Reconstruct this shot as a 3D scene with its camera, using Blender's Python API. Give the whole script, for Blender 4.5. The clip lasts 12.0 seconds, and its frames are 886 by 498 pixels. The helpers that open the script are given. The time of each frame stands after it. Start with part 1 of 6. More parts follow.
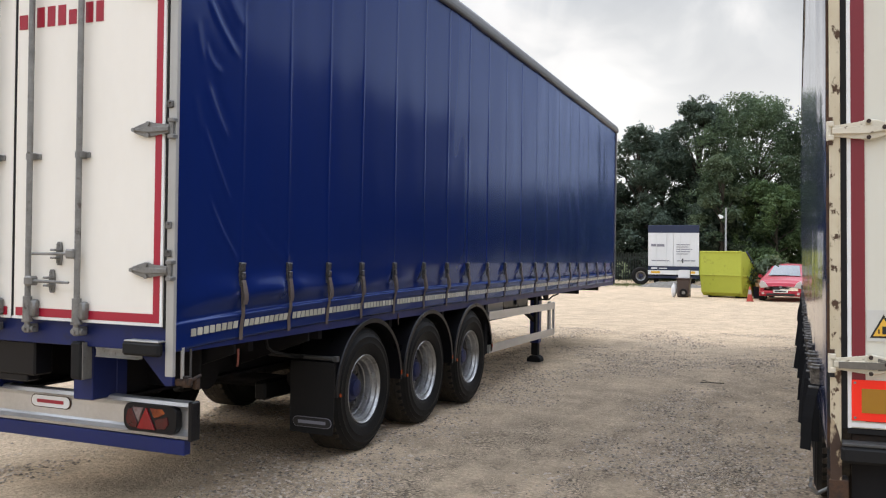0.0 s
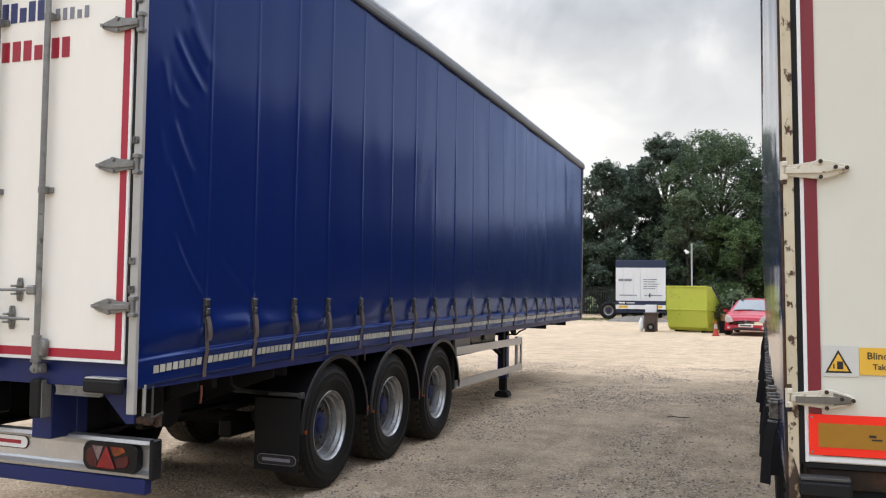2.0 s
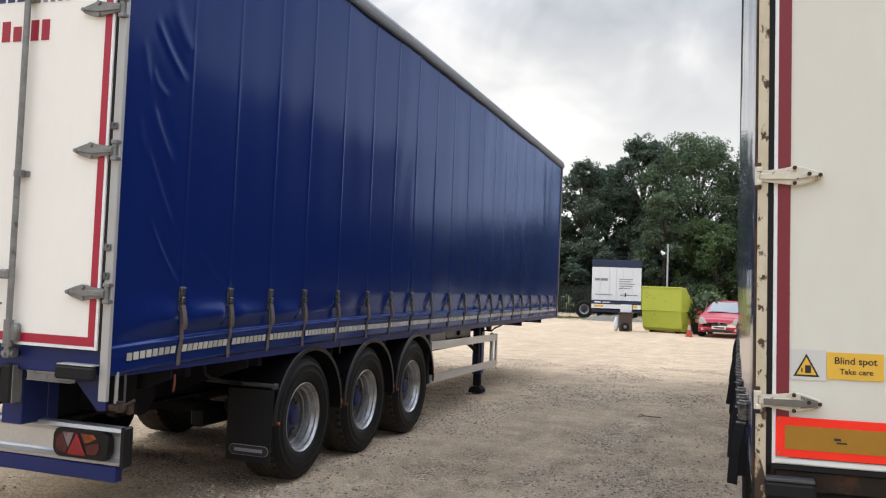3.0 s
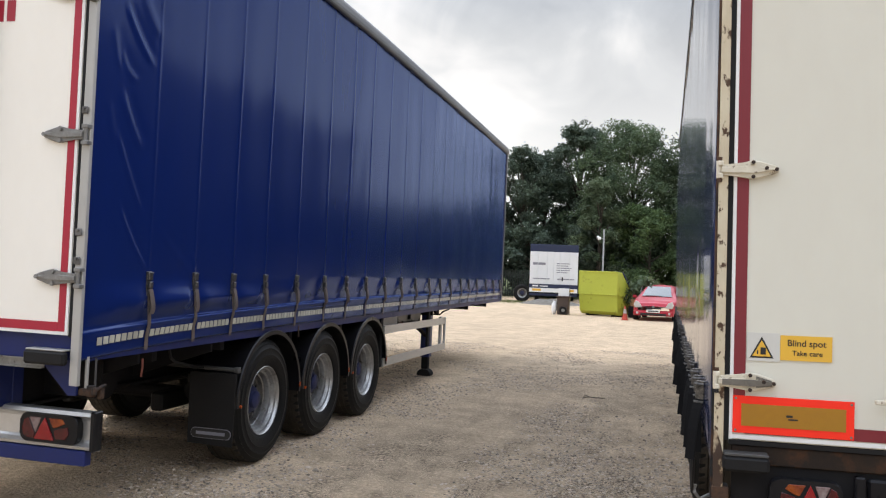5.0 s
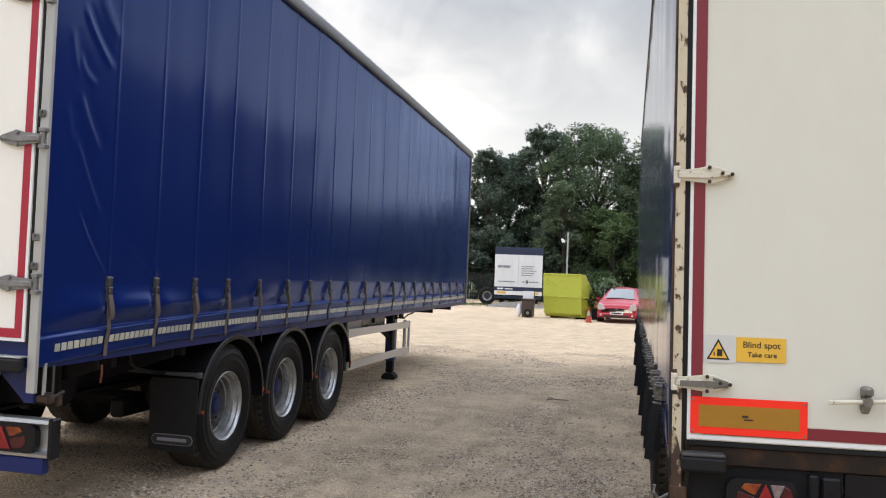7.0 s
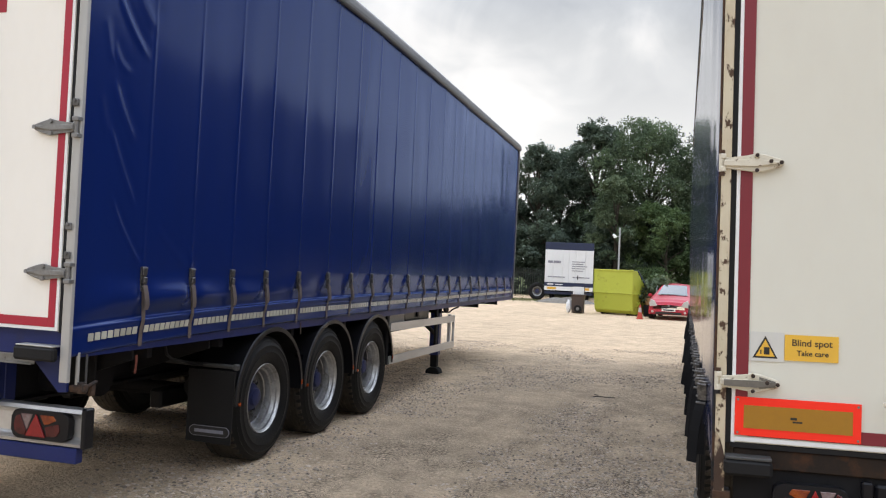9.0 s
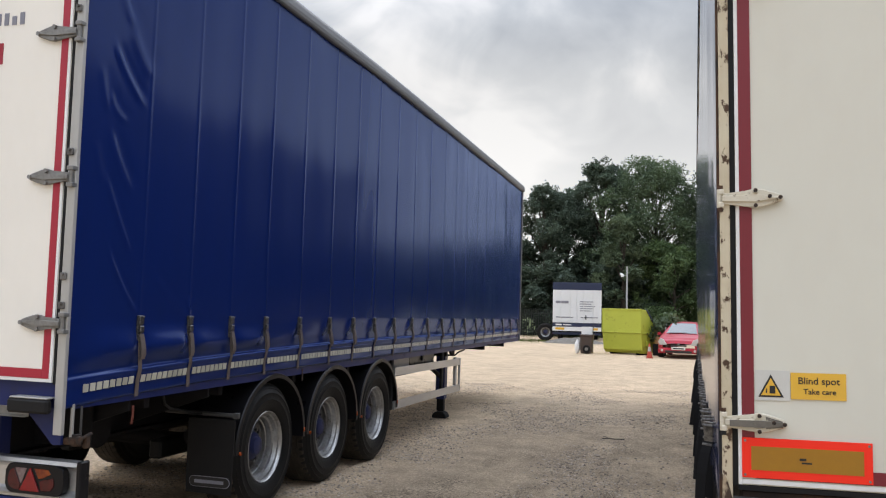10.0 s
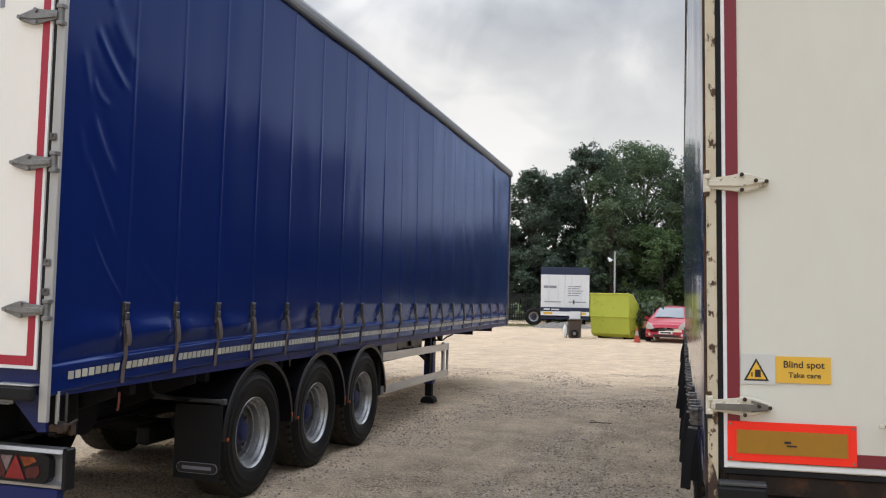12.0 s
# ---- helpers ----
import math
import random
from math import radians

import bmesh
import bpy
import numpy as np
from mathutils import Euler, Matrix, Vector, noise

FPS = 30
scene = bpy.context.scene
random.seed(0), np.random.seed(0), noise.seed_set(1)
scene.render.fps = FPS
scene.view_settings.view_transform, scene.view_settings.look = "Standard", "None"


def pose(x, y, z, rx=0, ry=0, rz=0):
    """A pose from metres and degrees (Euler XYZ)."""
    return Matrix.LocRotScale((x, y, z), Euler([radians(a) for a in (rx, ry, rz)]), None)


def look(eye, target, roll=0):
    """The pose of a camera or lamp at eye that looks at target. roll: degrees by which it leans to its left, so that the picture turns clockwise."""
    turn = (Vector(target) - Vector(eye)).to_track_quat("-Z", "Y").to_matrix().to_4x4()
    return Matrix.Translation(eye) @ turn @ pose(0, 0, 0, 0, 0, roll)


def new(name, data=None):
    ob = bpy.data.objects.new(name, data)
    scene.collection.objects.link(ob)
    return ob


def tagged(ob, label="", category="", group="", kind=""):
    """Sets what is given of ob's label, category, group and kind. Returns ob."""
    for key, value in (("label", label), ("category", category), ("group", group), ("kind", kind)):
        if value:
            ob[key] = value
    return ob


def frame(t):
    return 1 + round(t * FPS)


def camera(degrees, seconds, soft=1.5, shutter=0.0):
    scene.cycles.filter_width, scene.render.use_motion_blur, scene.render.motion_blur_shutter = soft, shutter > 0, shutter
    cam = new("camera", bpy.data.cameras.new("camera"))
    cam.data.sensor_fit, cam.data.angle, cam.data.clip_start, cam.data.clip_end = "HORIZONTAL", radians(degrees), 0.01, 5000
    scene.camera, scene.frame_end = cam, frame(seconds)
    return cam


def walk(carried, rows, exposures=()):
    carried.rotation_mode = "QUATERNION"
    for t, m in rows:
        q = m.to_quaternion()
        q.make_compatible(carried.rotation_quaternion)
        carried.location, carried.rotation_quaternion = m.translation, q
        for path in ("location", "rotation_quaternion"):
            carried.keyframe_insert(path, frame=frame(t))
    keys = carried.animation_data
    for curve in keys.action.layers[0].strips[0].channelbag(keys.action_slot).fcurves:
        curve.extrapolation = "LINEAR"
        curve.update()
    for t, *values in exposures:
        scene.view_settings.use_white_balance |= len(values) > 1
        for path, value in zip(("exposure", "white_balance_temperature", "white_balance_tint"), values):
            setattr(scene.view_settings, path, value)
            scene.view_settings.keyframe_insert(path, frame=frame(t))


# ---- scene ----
cam = camera(54.6, 12.0, soft=1.2)
PATH = [
    (0, (0.016, 0.109, 1.74), (-0.749, 1.957, 1.748), 0.5),
    (0.5, (0.025, 0.108, 1.749), (-0.732, 1.959, 1.772), 0.3),
    (1, (0.031, 0.099, 1.753), (-0.717, 1.953, 1.806), 0.2),
    (1.5, (0.039, 0.086, 1.755), (-0.687, 1.948, 1.836), 0.3),
    (2, (0.054, 0.088, 1.749), (-0.645, 1.96, 1.838), 0.5),
    (2.5, (0.075, 0.084, 1.749), (-0.603, 1.964, 1.835), 1.3),
    (3, (0.063, 0.07, 1.751), (-0.588, 1.96, 1.829), 2.0),
    (3.2, (0.017, 0.021, 1.751), (-0.611, 1.918, 1.822), 2.2),
    (4.8, (-0.11, -0.126, 1.754), (-0.628, 1.805, 1.797), 2.4),
    (5, (-0.097, -0.132, 1.758), (-0.604, 1.802, 1.803), 2.2),
    (5.5, (-0.08, -0.153, 1.761), (-0.546, 1.791, 1.814), 2.2),
    (6, (-0.064, -0.153, 1.76), (-0.514, 1.795, 1.814), 2.1),
    (6.5, (-0.067, -0.157, 1.764), (-0.507, 1.794, 1.819), 2.3),
    (7, (-0.074, -0.151, 1.765), (-0.503, 1.802, 1.82), 2.0),
    (7.2, (-0.08, -0.148, 1.764), (-0.507, 1.805, 1.817), 1.9),
    (8.8, (-0.06, -0.017, 1.75), (-0.566, 1.918, 1.77), 2.5),
    (9, (-0.01, 0.019, 1.751), (-0.555, 1.943, 1.79), 2.4),
    (9.5, (0.033, 0.083, 1.754), (-0.549, 1.994, 1.851), 1.3),
    (10, (0.031, 0.092, 1.755), (-0.533, 2.006, 1.892), 1.3),
    (10.5, (0.037, 0.085, 1.751), (-0.529, 1.998, 1.883), 1.6),
    (11, (0.031, 0.093, 1.755), (-0.534, 2.009, 1.866), 1.4),
    (11.5, (0.034, 0.103, 1.756), (-0.518, 2.023, 1.863), 1.1),
    (12, (0.036, 0.107, 1.756), (-0.502, 2.031, 1.859), 1.1),
]
walk(cam, [(t, look(eye, target, roll)) for t, eye, target, roll in PATH],
     exposures=[(0, -0.19, 7600, 11), (9.5, -0.18, 7600, 11), (10.0, -0.33, 7600, 11), (10.5, -0.46, 7600, 11), (11.0, -0.43, 7600, 11), (11.5, -0.38, 7600, 11), (12.0, -0.35, 7600, 11)])

# ---- light: a bright overcast afternoon ----
SUN_AZ, SUN_EL = radians(-84), radians(46)  # azimuth from +y, turning to +x
world = bpy.data.worlds.new("overcast_sky")
scene.world = world
world.use_nodes = True


def link(tree, a, out, b, into):
    tree.links.new(a.outputs[out], b.inputs[into])


def build_sky(tree):
    tree.nodes.clear()
    n = tree.nodes.new
    out, bg = n("ShaderNodeOutputWorld"), n("ShaderNodeBackground")
    sky = n("ShaderNodeTexSky")
    sky.sky_type, sky.sun_disc = "NISHITA", False
    sky.sun_elevation, sky.sun_rotation = SUN_EL, SUN_AZ
    dim = n("ShaderNodeMix")
    dim.data_type, dim.blend_type = "RGBA", "MULTIPLY"
    dim.inputs[0].default_value = 1.0
    dim.inputs[7].default_value = (0.1, 0.1, 0.1, 1)
    link(tree, sky, 0, dim, 6)
    # clouds lie on a flat ceiling: direction divided by its height
    co, sep = n("ShaderNodeTexCoord"), n("ShaderNodeSeparateXYZ")
    link(tree, co, "Generated", sep, 0)
    up = n("ShaderNodeMath")
    up.operation, up.inputs[1].default_value = "MAXIMUM", 0.0
    link(tree, sep, 2, up, 0)
    add = n("ShaderNodeMath")
    add.operation, add.inputs[1].default_value = "ADD", 0.75
    link(tree, up, 0, add, 0)
    div = n("ShaderNodeVectorMath")
    div.operation = "DIVIDE"
    link(tree, co, "Generated", div, 0)
    link(tree, add, 0, div, 1)
    big, small = n("ShaderNodeTexNoise"), n("ShaderNodeTexNoise")
    for tex, scale, detail in ((big, 2.6, 5.0), (small, 7.5, 6.0)):
        tex.inputs["Scale"].default_value, tex.inputs["Detail"].default_value = scale, detail
        tex.inputs["Roughness"].default_value = 0.5
        tex.inputs["Distortion"].default_value = 0.5
        link(tree, div, 0, tex, "Vector")
    mix = n("ShaderNodeMath")
    mix.operation, mix.inputs[1].default_value = "MULTIPLY_ADD", 0.66
    link(tree, small, 0, mix, 0)
    link(tree, big, 0, mix, 2)
    ramp = n("ShaderNodeValToRGB")
    e = ramp.color_ramp.elements
    e[0].position, e[0].color = 0.71, (0.435, 0.51, 0.632, 1)
    e[1].position, e[1].color = 0.99, (0.967, 1.05, 1.195, 1)
    mid = e.new(0.84)
    mid.color = (0.608, 0.695, 0.83, 1)
    link(tree, mix, 0, ramp, 0)
    # the cloud brightens towards the horizon
    rise = n("ShaderNodeMapRange")
    rise.inputs[1].default_value, rise.inputs[2].default_value = 0.12, 0.34
    rise.inputs[3].default_value, rise.inputs[4].default_value = 0.72, 0.0
    link(tree, sep, 2, rise, 0)
    pale = n("ShaderNodeMix")
    pale.data_type = "RGBA"
    pale.inputs[7].default_value = (1.255, 1.35, 1.50, 1)
    link(tree, rise, 0, pale, 0)
    link(tree, ramp, 0, pale, 6)
    cover = n("ShaderNodeMix")
    cover.data_type, cover.inputs[0].default_value = "RGBA", 0.92
    link(tree, dim, 2, cover, 6)
    link(tree, pale, 2, cover, 7)
    # an overcast dome is two to three times brighter overhead
    dome, lift = n("ShaderNodeMapRange"), n("ShaderNodeMix")
    dome.interpolation_type = "SMOOTHSTEP"
    dome.inputs[1].default_value, dome.inputs[2].default_value = 0.24, 0.85
    dome.inputs[3].default_value, dome.inputs[4].default_value = 1.0, 4.1
    link(tree, sep, 2, dome, 0)
    lift.data_type, lift.blend_type, lift.inputs[0].default_value, lift.clamp_result = "RGBA", "MULTIPLY", 1.0, False
    tone, cool = n("ShaderNodeMapRange"), n("ShaderNodeMix")
    tone.inputs[1].default_value, tone.inputs[2].default_value = 0.26, 0.55
    link(tree, sep, 2, tone, 0)
    cool.data_type, cool.inputs[6].default_value, cool.inputs[7].default_value = "RGBA", (1, 1, 1, 1), (0.92, 0.98, 1.09, 1)
    link(tree, tone, 0, cool, 0)
    thick = n("ShaderNodeMix")
    thick.data_type, thick.blend_type, thick.inputs[0].default_value = "RGBA", "MULTIPLY", 1.0
    link(tree, cover, 2, thick, 6)
    link(tree, cool, 2, thick, 7)
    link(tree, thick, 2, lift, 6)
    link(tree, dome, 0, lift, 7)
    link(tree, lift, 2, bg, 0)
    bg.inputs[1].default_value = SKY_STRENGTH
    link(tree, bg, 0, out, 0)


SKY_STRENGTH = 1.04
build_sky(world.node_tree)
sun = new("sun", bpy.data.lights.new("sun", "SUN"))
sun.data.energy, sun.data.angle, sun.data.color = 0.65, radians(18), (1.0, 0.93, 0.84)
sun.matrix_world = look((0, 0, 30), (-30 * math.sin(SUN_AZ) * math.cos(SUN_EL), -30 * math.cos(SUN_AZ) * math.cos(SUN_EL), 30 - 30 * math.sin(SUN_EL)))
scene.view_settings.exposure = 0.0

# ---- materials ----
def material(name, base, rough=0.5, metal=0.0, tint=None, amount=0.5, scale=6.0, fine=60.0, bump=0.0, bump_scale=80.0,
             stain=None, stain_at=(0.58, 0.7), stain_scale=4.0, stretch=(1, 1, 1), rough_var=0.1, spec=0.5, coat=0.0, by_piece=0.0, coat_rough=0.06):
    """Principled surface with two scales of variation, optional stains with their own outline, and fine relief."""
    m = bpy.data.materials.new(name)
    m.use_nodes = True
    t = m.node_tree
    n, b = t.nodes.new, t.nodes["Principled BSDF"]
    co, mp = n("ShaderNodeTexCoord"), n("ShaderNodeMapping")
    mp.inputs["Scale"].default_value = stretch
    link(t, co, "Object", mp, 0)

    def noise_tex(s, detail=5.0, rough_=0.55):
        k = n("ShaderNodeTexNoise")
        k.inputs["Scale"].default_value, k.inputs["Detail"].default_value, k.inputs["Roughness"].default_value = s, detail, rough_
        link(t, mp, 0, k, "Vector")
        return k

    large, small = noise_tex(scale), noise_tex(fine, 3.0)
    tint = tint or tuple(c * 0.8 for c in base)
    both = n("ShaderNodeMath")
    both.operation, both.inputs[1].default_value = "MULTIPLY_ADD", 0.5
    link(t, small, 0, both, 0)
    link(t, large, 0, both, 2)
    span = n("ShaderNodeMapRange")
    span.inputs[1].default_value, span.inputs[2].default_value = 0.5, 1.0
    span.inputs[3].default_value, span.inputs[4].default_value = 0.0, amount
    link(t, both, 0, span, 0)
    col = n("ShaderNodeMix")
    col.data_type = "RGBA"
    col.inputs[6].default_value, col.inputs[7].default_value = (*base, 1), (*tint, 1)
    link(t, span, 0, col, 0)
    last = col
    if by_piece:
        info, vary, mul = n("ShaderNodeObjectInfo"), n("ShaderNodeMapRange"), n("ShaderNodeMix")
        vary.inputs[3].default_value, vary.inputs[4].default_value = 1 - by_piece, 1.0
        link(t, info, "Random", vary, 0)
        mul.data_type, mul.blend_type, mul.inputs[0].default_value = "RGBA", "MULTIPLY", 1.0
        link(t, last, 2, mul, 6)
        link(t, vary, 0, mul, 7)
        last = mul
    r = n("ShaderNodeMapRange")
    r.inputs[3].default_value, r.inputs[4].default_value = max(rough - rough_var, 0.03), min(rough + rough_var, 1)
    link(t, large, 0, r, 0)
    rough_out = r
    if stain:
        s = noise_tex(stain_scale, 8.0, 0.65)
        edge = n("ShaderNodeMapRange")
        edge.inputs[1].default_value, edge.inputs[2].default_value = stain_at
        link(t, s, 0, edge, 0)
        over = n("ShaderNodeMix")
        over.data_type = "RGBA"
        over.inputs[7].default_value = (*stain, 1)
        link(t, edge, 0, over, 0)
        link(t, last, 2, over, 6)
        last = over
        rr = n("ShaderNodeMix")
        rr.inputs[3].default_value = 0.85
        link(t, edge, 0, rr, 0)
        link(t, rough_out, 0, rr, 2)
        t.links.new(rr.outputs[0], b.inputs["Roughness"])
    else:
        link(t, rough_out, 0, b, "Roughness")
    link(t, last, 2, b, "Base Color")
    b.inputs["Metallic"].default_value = metal
    b.inputs["Specular IOR Level"].default_value = spec
    b.inputs["Coat Weight"].default_value = coat
    b.inputs["Coat Roughness"].default_value = coat_rough
    if bump:
        k, bp = noise_tex(bump_scale, 4.0), n("ShaderNodeBump")
        bp.inputs["Strength"].default_value, bp.inputs["Distance"].default_value = bump, 0.01
        link(t, k, 0, bp, "Height")
        link(t, bp, 0, b, "Normal")
    return m


M = {}
M["curtain"] = material("blue_curtain_vinyl", (0.0046, 0.0168, 0.110), 0.5, tint=(0.0055, 0.0168, 0.094), amount=0.6, scale=0.9, fine=9, spec=0.0, stretch=(1, 1, 0.35))


def sky_tinted_gloss(m, colour, rough, ior):
    """A glossy skin over the surface, its reflections tinted by the given colour."""
    t = m.node_tree
    n = t.nodes.new
    gloss, edge, both = n("ShaderNodeBsdfGlossy"), n("ShaderNodeFresnel"), n("ShaderNodeMixShader")
    gloss.inputs["Color"].default_value, gloss.inputs["Roughness"].default_value = (*colour, 1), rough
    edge.inputs["IOR"].default_value = ior
    link(t, edge, 0, both, 0)
    link(t, t.nodes["Principled BSDF"], 0, both, 1)
    link(t, gloss, 0, both, 2)
    link(t, both, 0, t.nodes["Material Output"], 0)


# the blue of the reflected sky is put into the gloss colour
sky_tinted_gloss(M["curtain"], (0.55, 0.69, 1.0), 0.175, 1.45)
M["curtain_old"] = material("worn_blue_curtain_vinyl", (0.010, 0.020, 0.075), 0.12, tint=(0.03, 0.04, 0.08), amount=0.7, scale=0.8, fine=7, bump=0.05, bump_scale=5, stretch=(1, 6, 0.25), rough_var=0.04, spec=0.6)
M["blue_paint"] = material("blue_chassis_paint", (0.007, 0.017, 0.105), 0.42, spec=0.3, tint=(0.010, 0.017, 0.07), scale=3, fine=40, bump=0.05, stain=(0.03, 0.03, 0.045), stain_at=(0.62, 0.78))
M["door_white"] = material("cream_door_panel", (0.86, 0.82, 0.745), 0.38, tint=(0.77, 0.725, 0.645), amount=0.35, scale=1.2, fine=14, stretch=(1, 1, 0.5), bump=0.02, bump_scale=6, stain=(0.72, 0.66, 0.57), stain_at=(0.66, 0.80), stain_scale=3)
M["door_old"] = material("old_cream_door_panel", (0.665, 0.648, 0.56), 0.42, tint=(0.60, 0.56, 0.48), amount=0.45, scale=0.9, fine=9, stretch=(1, 1, 0.5), bump=0.03, bump_scale=6, stain=(0.45, 0.38, 0.28), stain_at=(0.70, 0.86), stain_scale=9)
M["edge_white"] = material("white_edge_trim", (0.80, 0.80, 0.79), 0.4, tint=(0.66, 0.65, 0.62), scale=3, fine=30)
M["red_tape"] = material("red_reflective_tape", (0.40, 0.012, 0.035), 0.34, tint=(0.33, 0.012, 0.03), scale=5, fine=90, bump=0.03, bump_scale=200)
M["red_tape_old"] = material("weathered_red_tape", (0.20, 0.013, 0.022), 0.42, tint=(0.17, 0.012, 0.02), scale=3, fine=50, stain=(0.4, 0.12, 0.1), stain_at=(0.72, 0.85), stain_scale=7)
M["rubber"] = material("black_rubber", (0.010, 0.010, 0.011), 0.6, tint=(0.016, 0.015, 0.014), scale=5, fine=60, bump=0.1, bump_scale=60, spec=0.2)
M["tyre"] = material("dusty_tyre_rubber", (0.008, 0.008, 0.009), 0.55, tint=(0.016, 0.015, 0.013), amount=0.8, scale=4, fine=30, bump=0.2, bump_scale=50, stain=(0.035, 0.03, 0.024), stain_at=(0.66, 0.9), stain_scale=5, spec=0.15)
M["plastic"] = material("black_plastic", (0.007, 0.007, 0.009), 0.3, tint=(0.013, 0.013, 0.014), scale=5, fine=60, bump=0.06, bump_scale=40, stain=(0.025, 0.022, 0.02), stain_at=(0.66, 0.9), spec=0.2)
M["under"] = material("dirty_chassis_steel", (0.008, 0.008, 0.010), 0.75, tint=(0.016, 0.014, 0.012), scale=3, fine=30, bump=0.1, stain=(0.026, 0.020, 0.015), stain_at=(0.58, 0.75), spec=0.2)
M["alu"] = material("brushed_aluminium", (0.60, 0.60, 0.60), 0.36, 0.75, tint=(0.42, 0.42, 0.42), amount=0.6, scale=3, fine=40, stretch=(1, 0.3, 1), bump=0.03)
M["steel"] = material("galvanised_steel", (0.26, 0.255, 0.245), 0.45, 0.5, tint=(0.13, 0.127, 0.12), amount=0.8, scale=11, fine=70, bump=0.10, stain=(0.07, 0.055, 0.042), stain_at=(0.60, 0.72), stain_scale=16)
M["post_grey"] = material("grey_steel_post", (0.43, 0.42, 0.40), 0.45, 0.3, tint=(0.33, 0.32, 0.30), scale=2, fine=20, stretch=(1, 1, 0.3), stain=(0.3, 0.27, 0.22), stain_at=(0.62, 0.8))
M["roof_grey"] = material("grey_roof_rail", (0.15, 0.15, 0.152), 0.5, 0.2, tint=(0.09, 0.09, 0.092), scale=1.5, fine=18, stretch=(1, 0.4, 1))
M["rim"] = material("silver_wheel_rim", (0.44, 0.44, 0.435), 0.33, 0.75, tint=(0.20, 0.195, 0.19), amount=0.8, scale=7, fine=40, bump=0.06, stain=(0.13, 0.11, 0.085), stain_at=(0.57, 0.72), stain_scale=9)
# dark grey holds the shade deep in the wheel dish; the stains are dirt
M["disc"] = material("dirty_disc_darkened_for_shade", (0.17, 0.165, 0.16), 0.5, 0.4, tint=(0.07, 0.065, 0.06), scale=7, fine=40, stain=(0.05, 0.042, 0.035), stain_at=(0.48, 0.68), stain_scale=9)
M["hub_blue"] = material("blue_hub_paint", (0.012, 0.02, 0.085), 0.55, tint=(0.018, 0.018, 0.04), scale=9, fine=50, stain=(0.06, 0.05, 0.04), stain_at=(0.5, 0.7), stain_scale=10)
M["strap"] = material("grey_brown_webbing", (0.13, 0.098, 0.084), 0.75, tint=(0.055, 0.044, 0.04), scale=20, fine=200, bump=0.2, bump_scale=250)
M["strap_black"] = material("black_webbing", (0.006, 0.006, 0.007), 0.85, tint=(0.012, 0.012, 0.012), spec=0.15, scale=20, fine=200, bump=0.2, bump_scale=250)
M["buckle"] = material("dark_steel_buckle", (0.20, 0.19, 0.18), 0.34, 0.7, tint=(0.02, 0.02, 0.02), amount=1.0, scale=45, fine=120, bump=0.1)
M["reflect"] = material("reflective_silver_tile", (0.60, 0.58, 0.50), 0.32, tint=(0.45, 0.43, 0.36), scale=6, fine=60, by_piece=0.3)
M["post_rust"] = material("cream_paint_chipped_to_rust", (0.60, 0.53, 0.39), 0.5, tint=(0.47, 0.37, 0.24), amount=0.7, scale=3, fine=30, bump=0.2, bump_scale=35, stretch=(1, 1, 0.6), stain=(0.075, 0.040, 0.022), stain_at=(0.555, 0.60), stain_scale=19)
M["post_worn"] = material("cream_paint_rusting_at_its_edge", (0.50, 0.41, 0.28), 0.6, tint=(0.25, 0.14, 0.07), amount=1.0, scale=5, fine=30, bump=0.3, bump_scale=35, stretch=(1, 1, 0.5), stain=(0.06, 0.034, 0.022), stain_at=(0.42, 0.48), stain_scale=11)
M["hinge_worn"] = material("hinge_worn_to_bare_steel", (0.13, 0.12, 0.105), 0.45, 0.4, tint=(0.24, 0.22, 0.19), scale=14, fine=70, bump=0.12, stain=(0.45, 0.40, 0.31), stain_at=(0.60, 0.66), stain_scale=20)
M["tread"] = material("tyre_tread_caked_with_dust", (0.030, 0.026, 0.022), 0.85, tint=(0.055, 0.046, 0.036), amount=1.0, scale=9, fine=60, bump=0.3, bump_scale=60, stain=(0.095, 0.078, 0.060), stain_at=(0.52, 0.72), stain_scale=7, spec=0.15)
M["rust"] = material("rusted_steel", (0.09, 0.042, 0.02), 0.85, tint=(0.035, 0.02, 0.013), amount=0.9, scale=7, fine=60, bump=0.3, bump_scale=50, stain=(0.012, 0.012, 0.013), stain_at=(0.5, 0.6), stain_scale=5)
M["sill_dark"] = material("black_steel_streaked_with_rust", (0.010, 0.009, 0.009), 0.65, tint=(0.03, 0.017, 0.01), amount=0.9, scale=6, fine=50, bump=0.2, bump_scale=40, stain=(0.060, 0.028, 0.015), stain_at=(0.52, 0.64), stain_scale=7, spec=0.2)
M["flap_steel"] = material("dull_grey_steel", (0.07, 0.07, 0.07), 0.55, 0.3, tint=(0.05, 0.048, 0.045), scale=6, fine=40)
M["hinge_old"] = material("cream_painted_hinge_with_rust", (0.66, 0.61, 0.50), 0.5, tint=(0.5, 0.44, 0.33), scale=15, fine=70, bump=0.12, stain=(0.13, 0.08, 0.045), stain_at=(0.6, 0.67), stain_scale=24)
M["orange"] = material("orange_reflector", (0.34, 0.055, 0.012), 0.25, scale=9)
M["strap_red"] = material("faded_red_webbing", (0.15, 0.035, 0.02), 0.8, tint=(0.09, 0.022, 0.014), scale=20, fine=200)
M["fluo"] = material("fluorescent_red_border", (1.0, 0.042, 0.022), 0.5, tint=(0.95, 0.035, 0.02), scale=8, spec=0.2)
M["ochre"] = material("yellow_reflective_field", (0.36, 0.165, 0.012), 0.35, tint=(0.31, 0.14, 0.012), scale=30, fine=150)
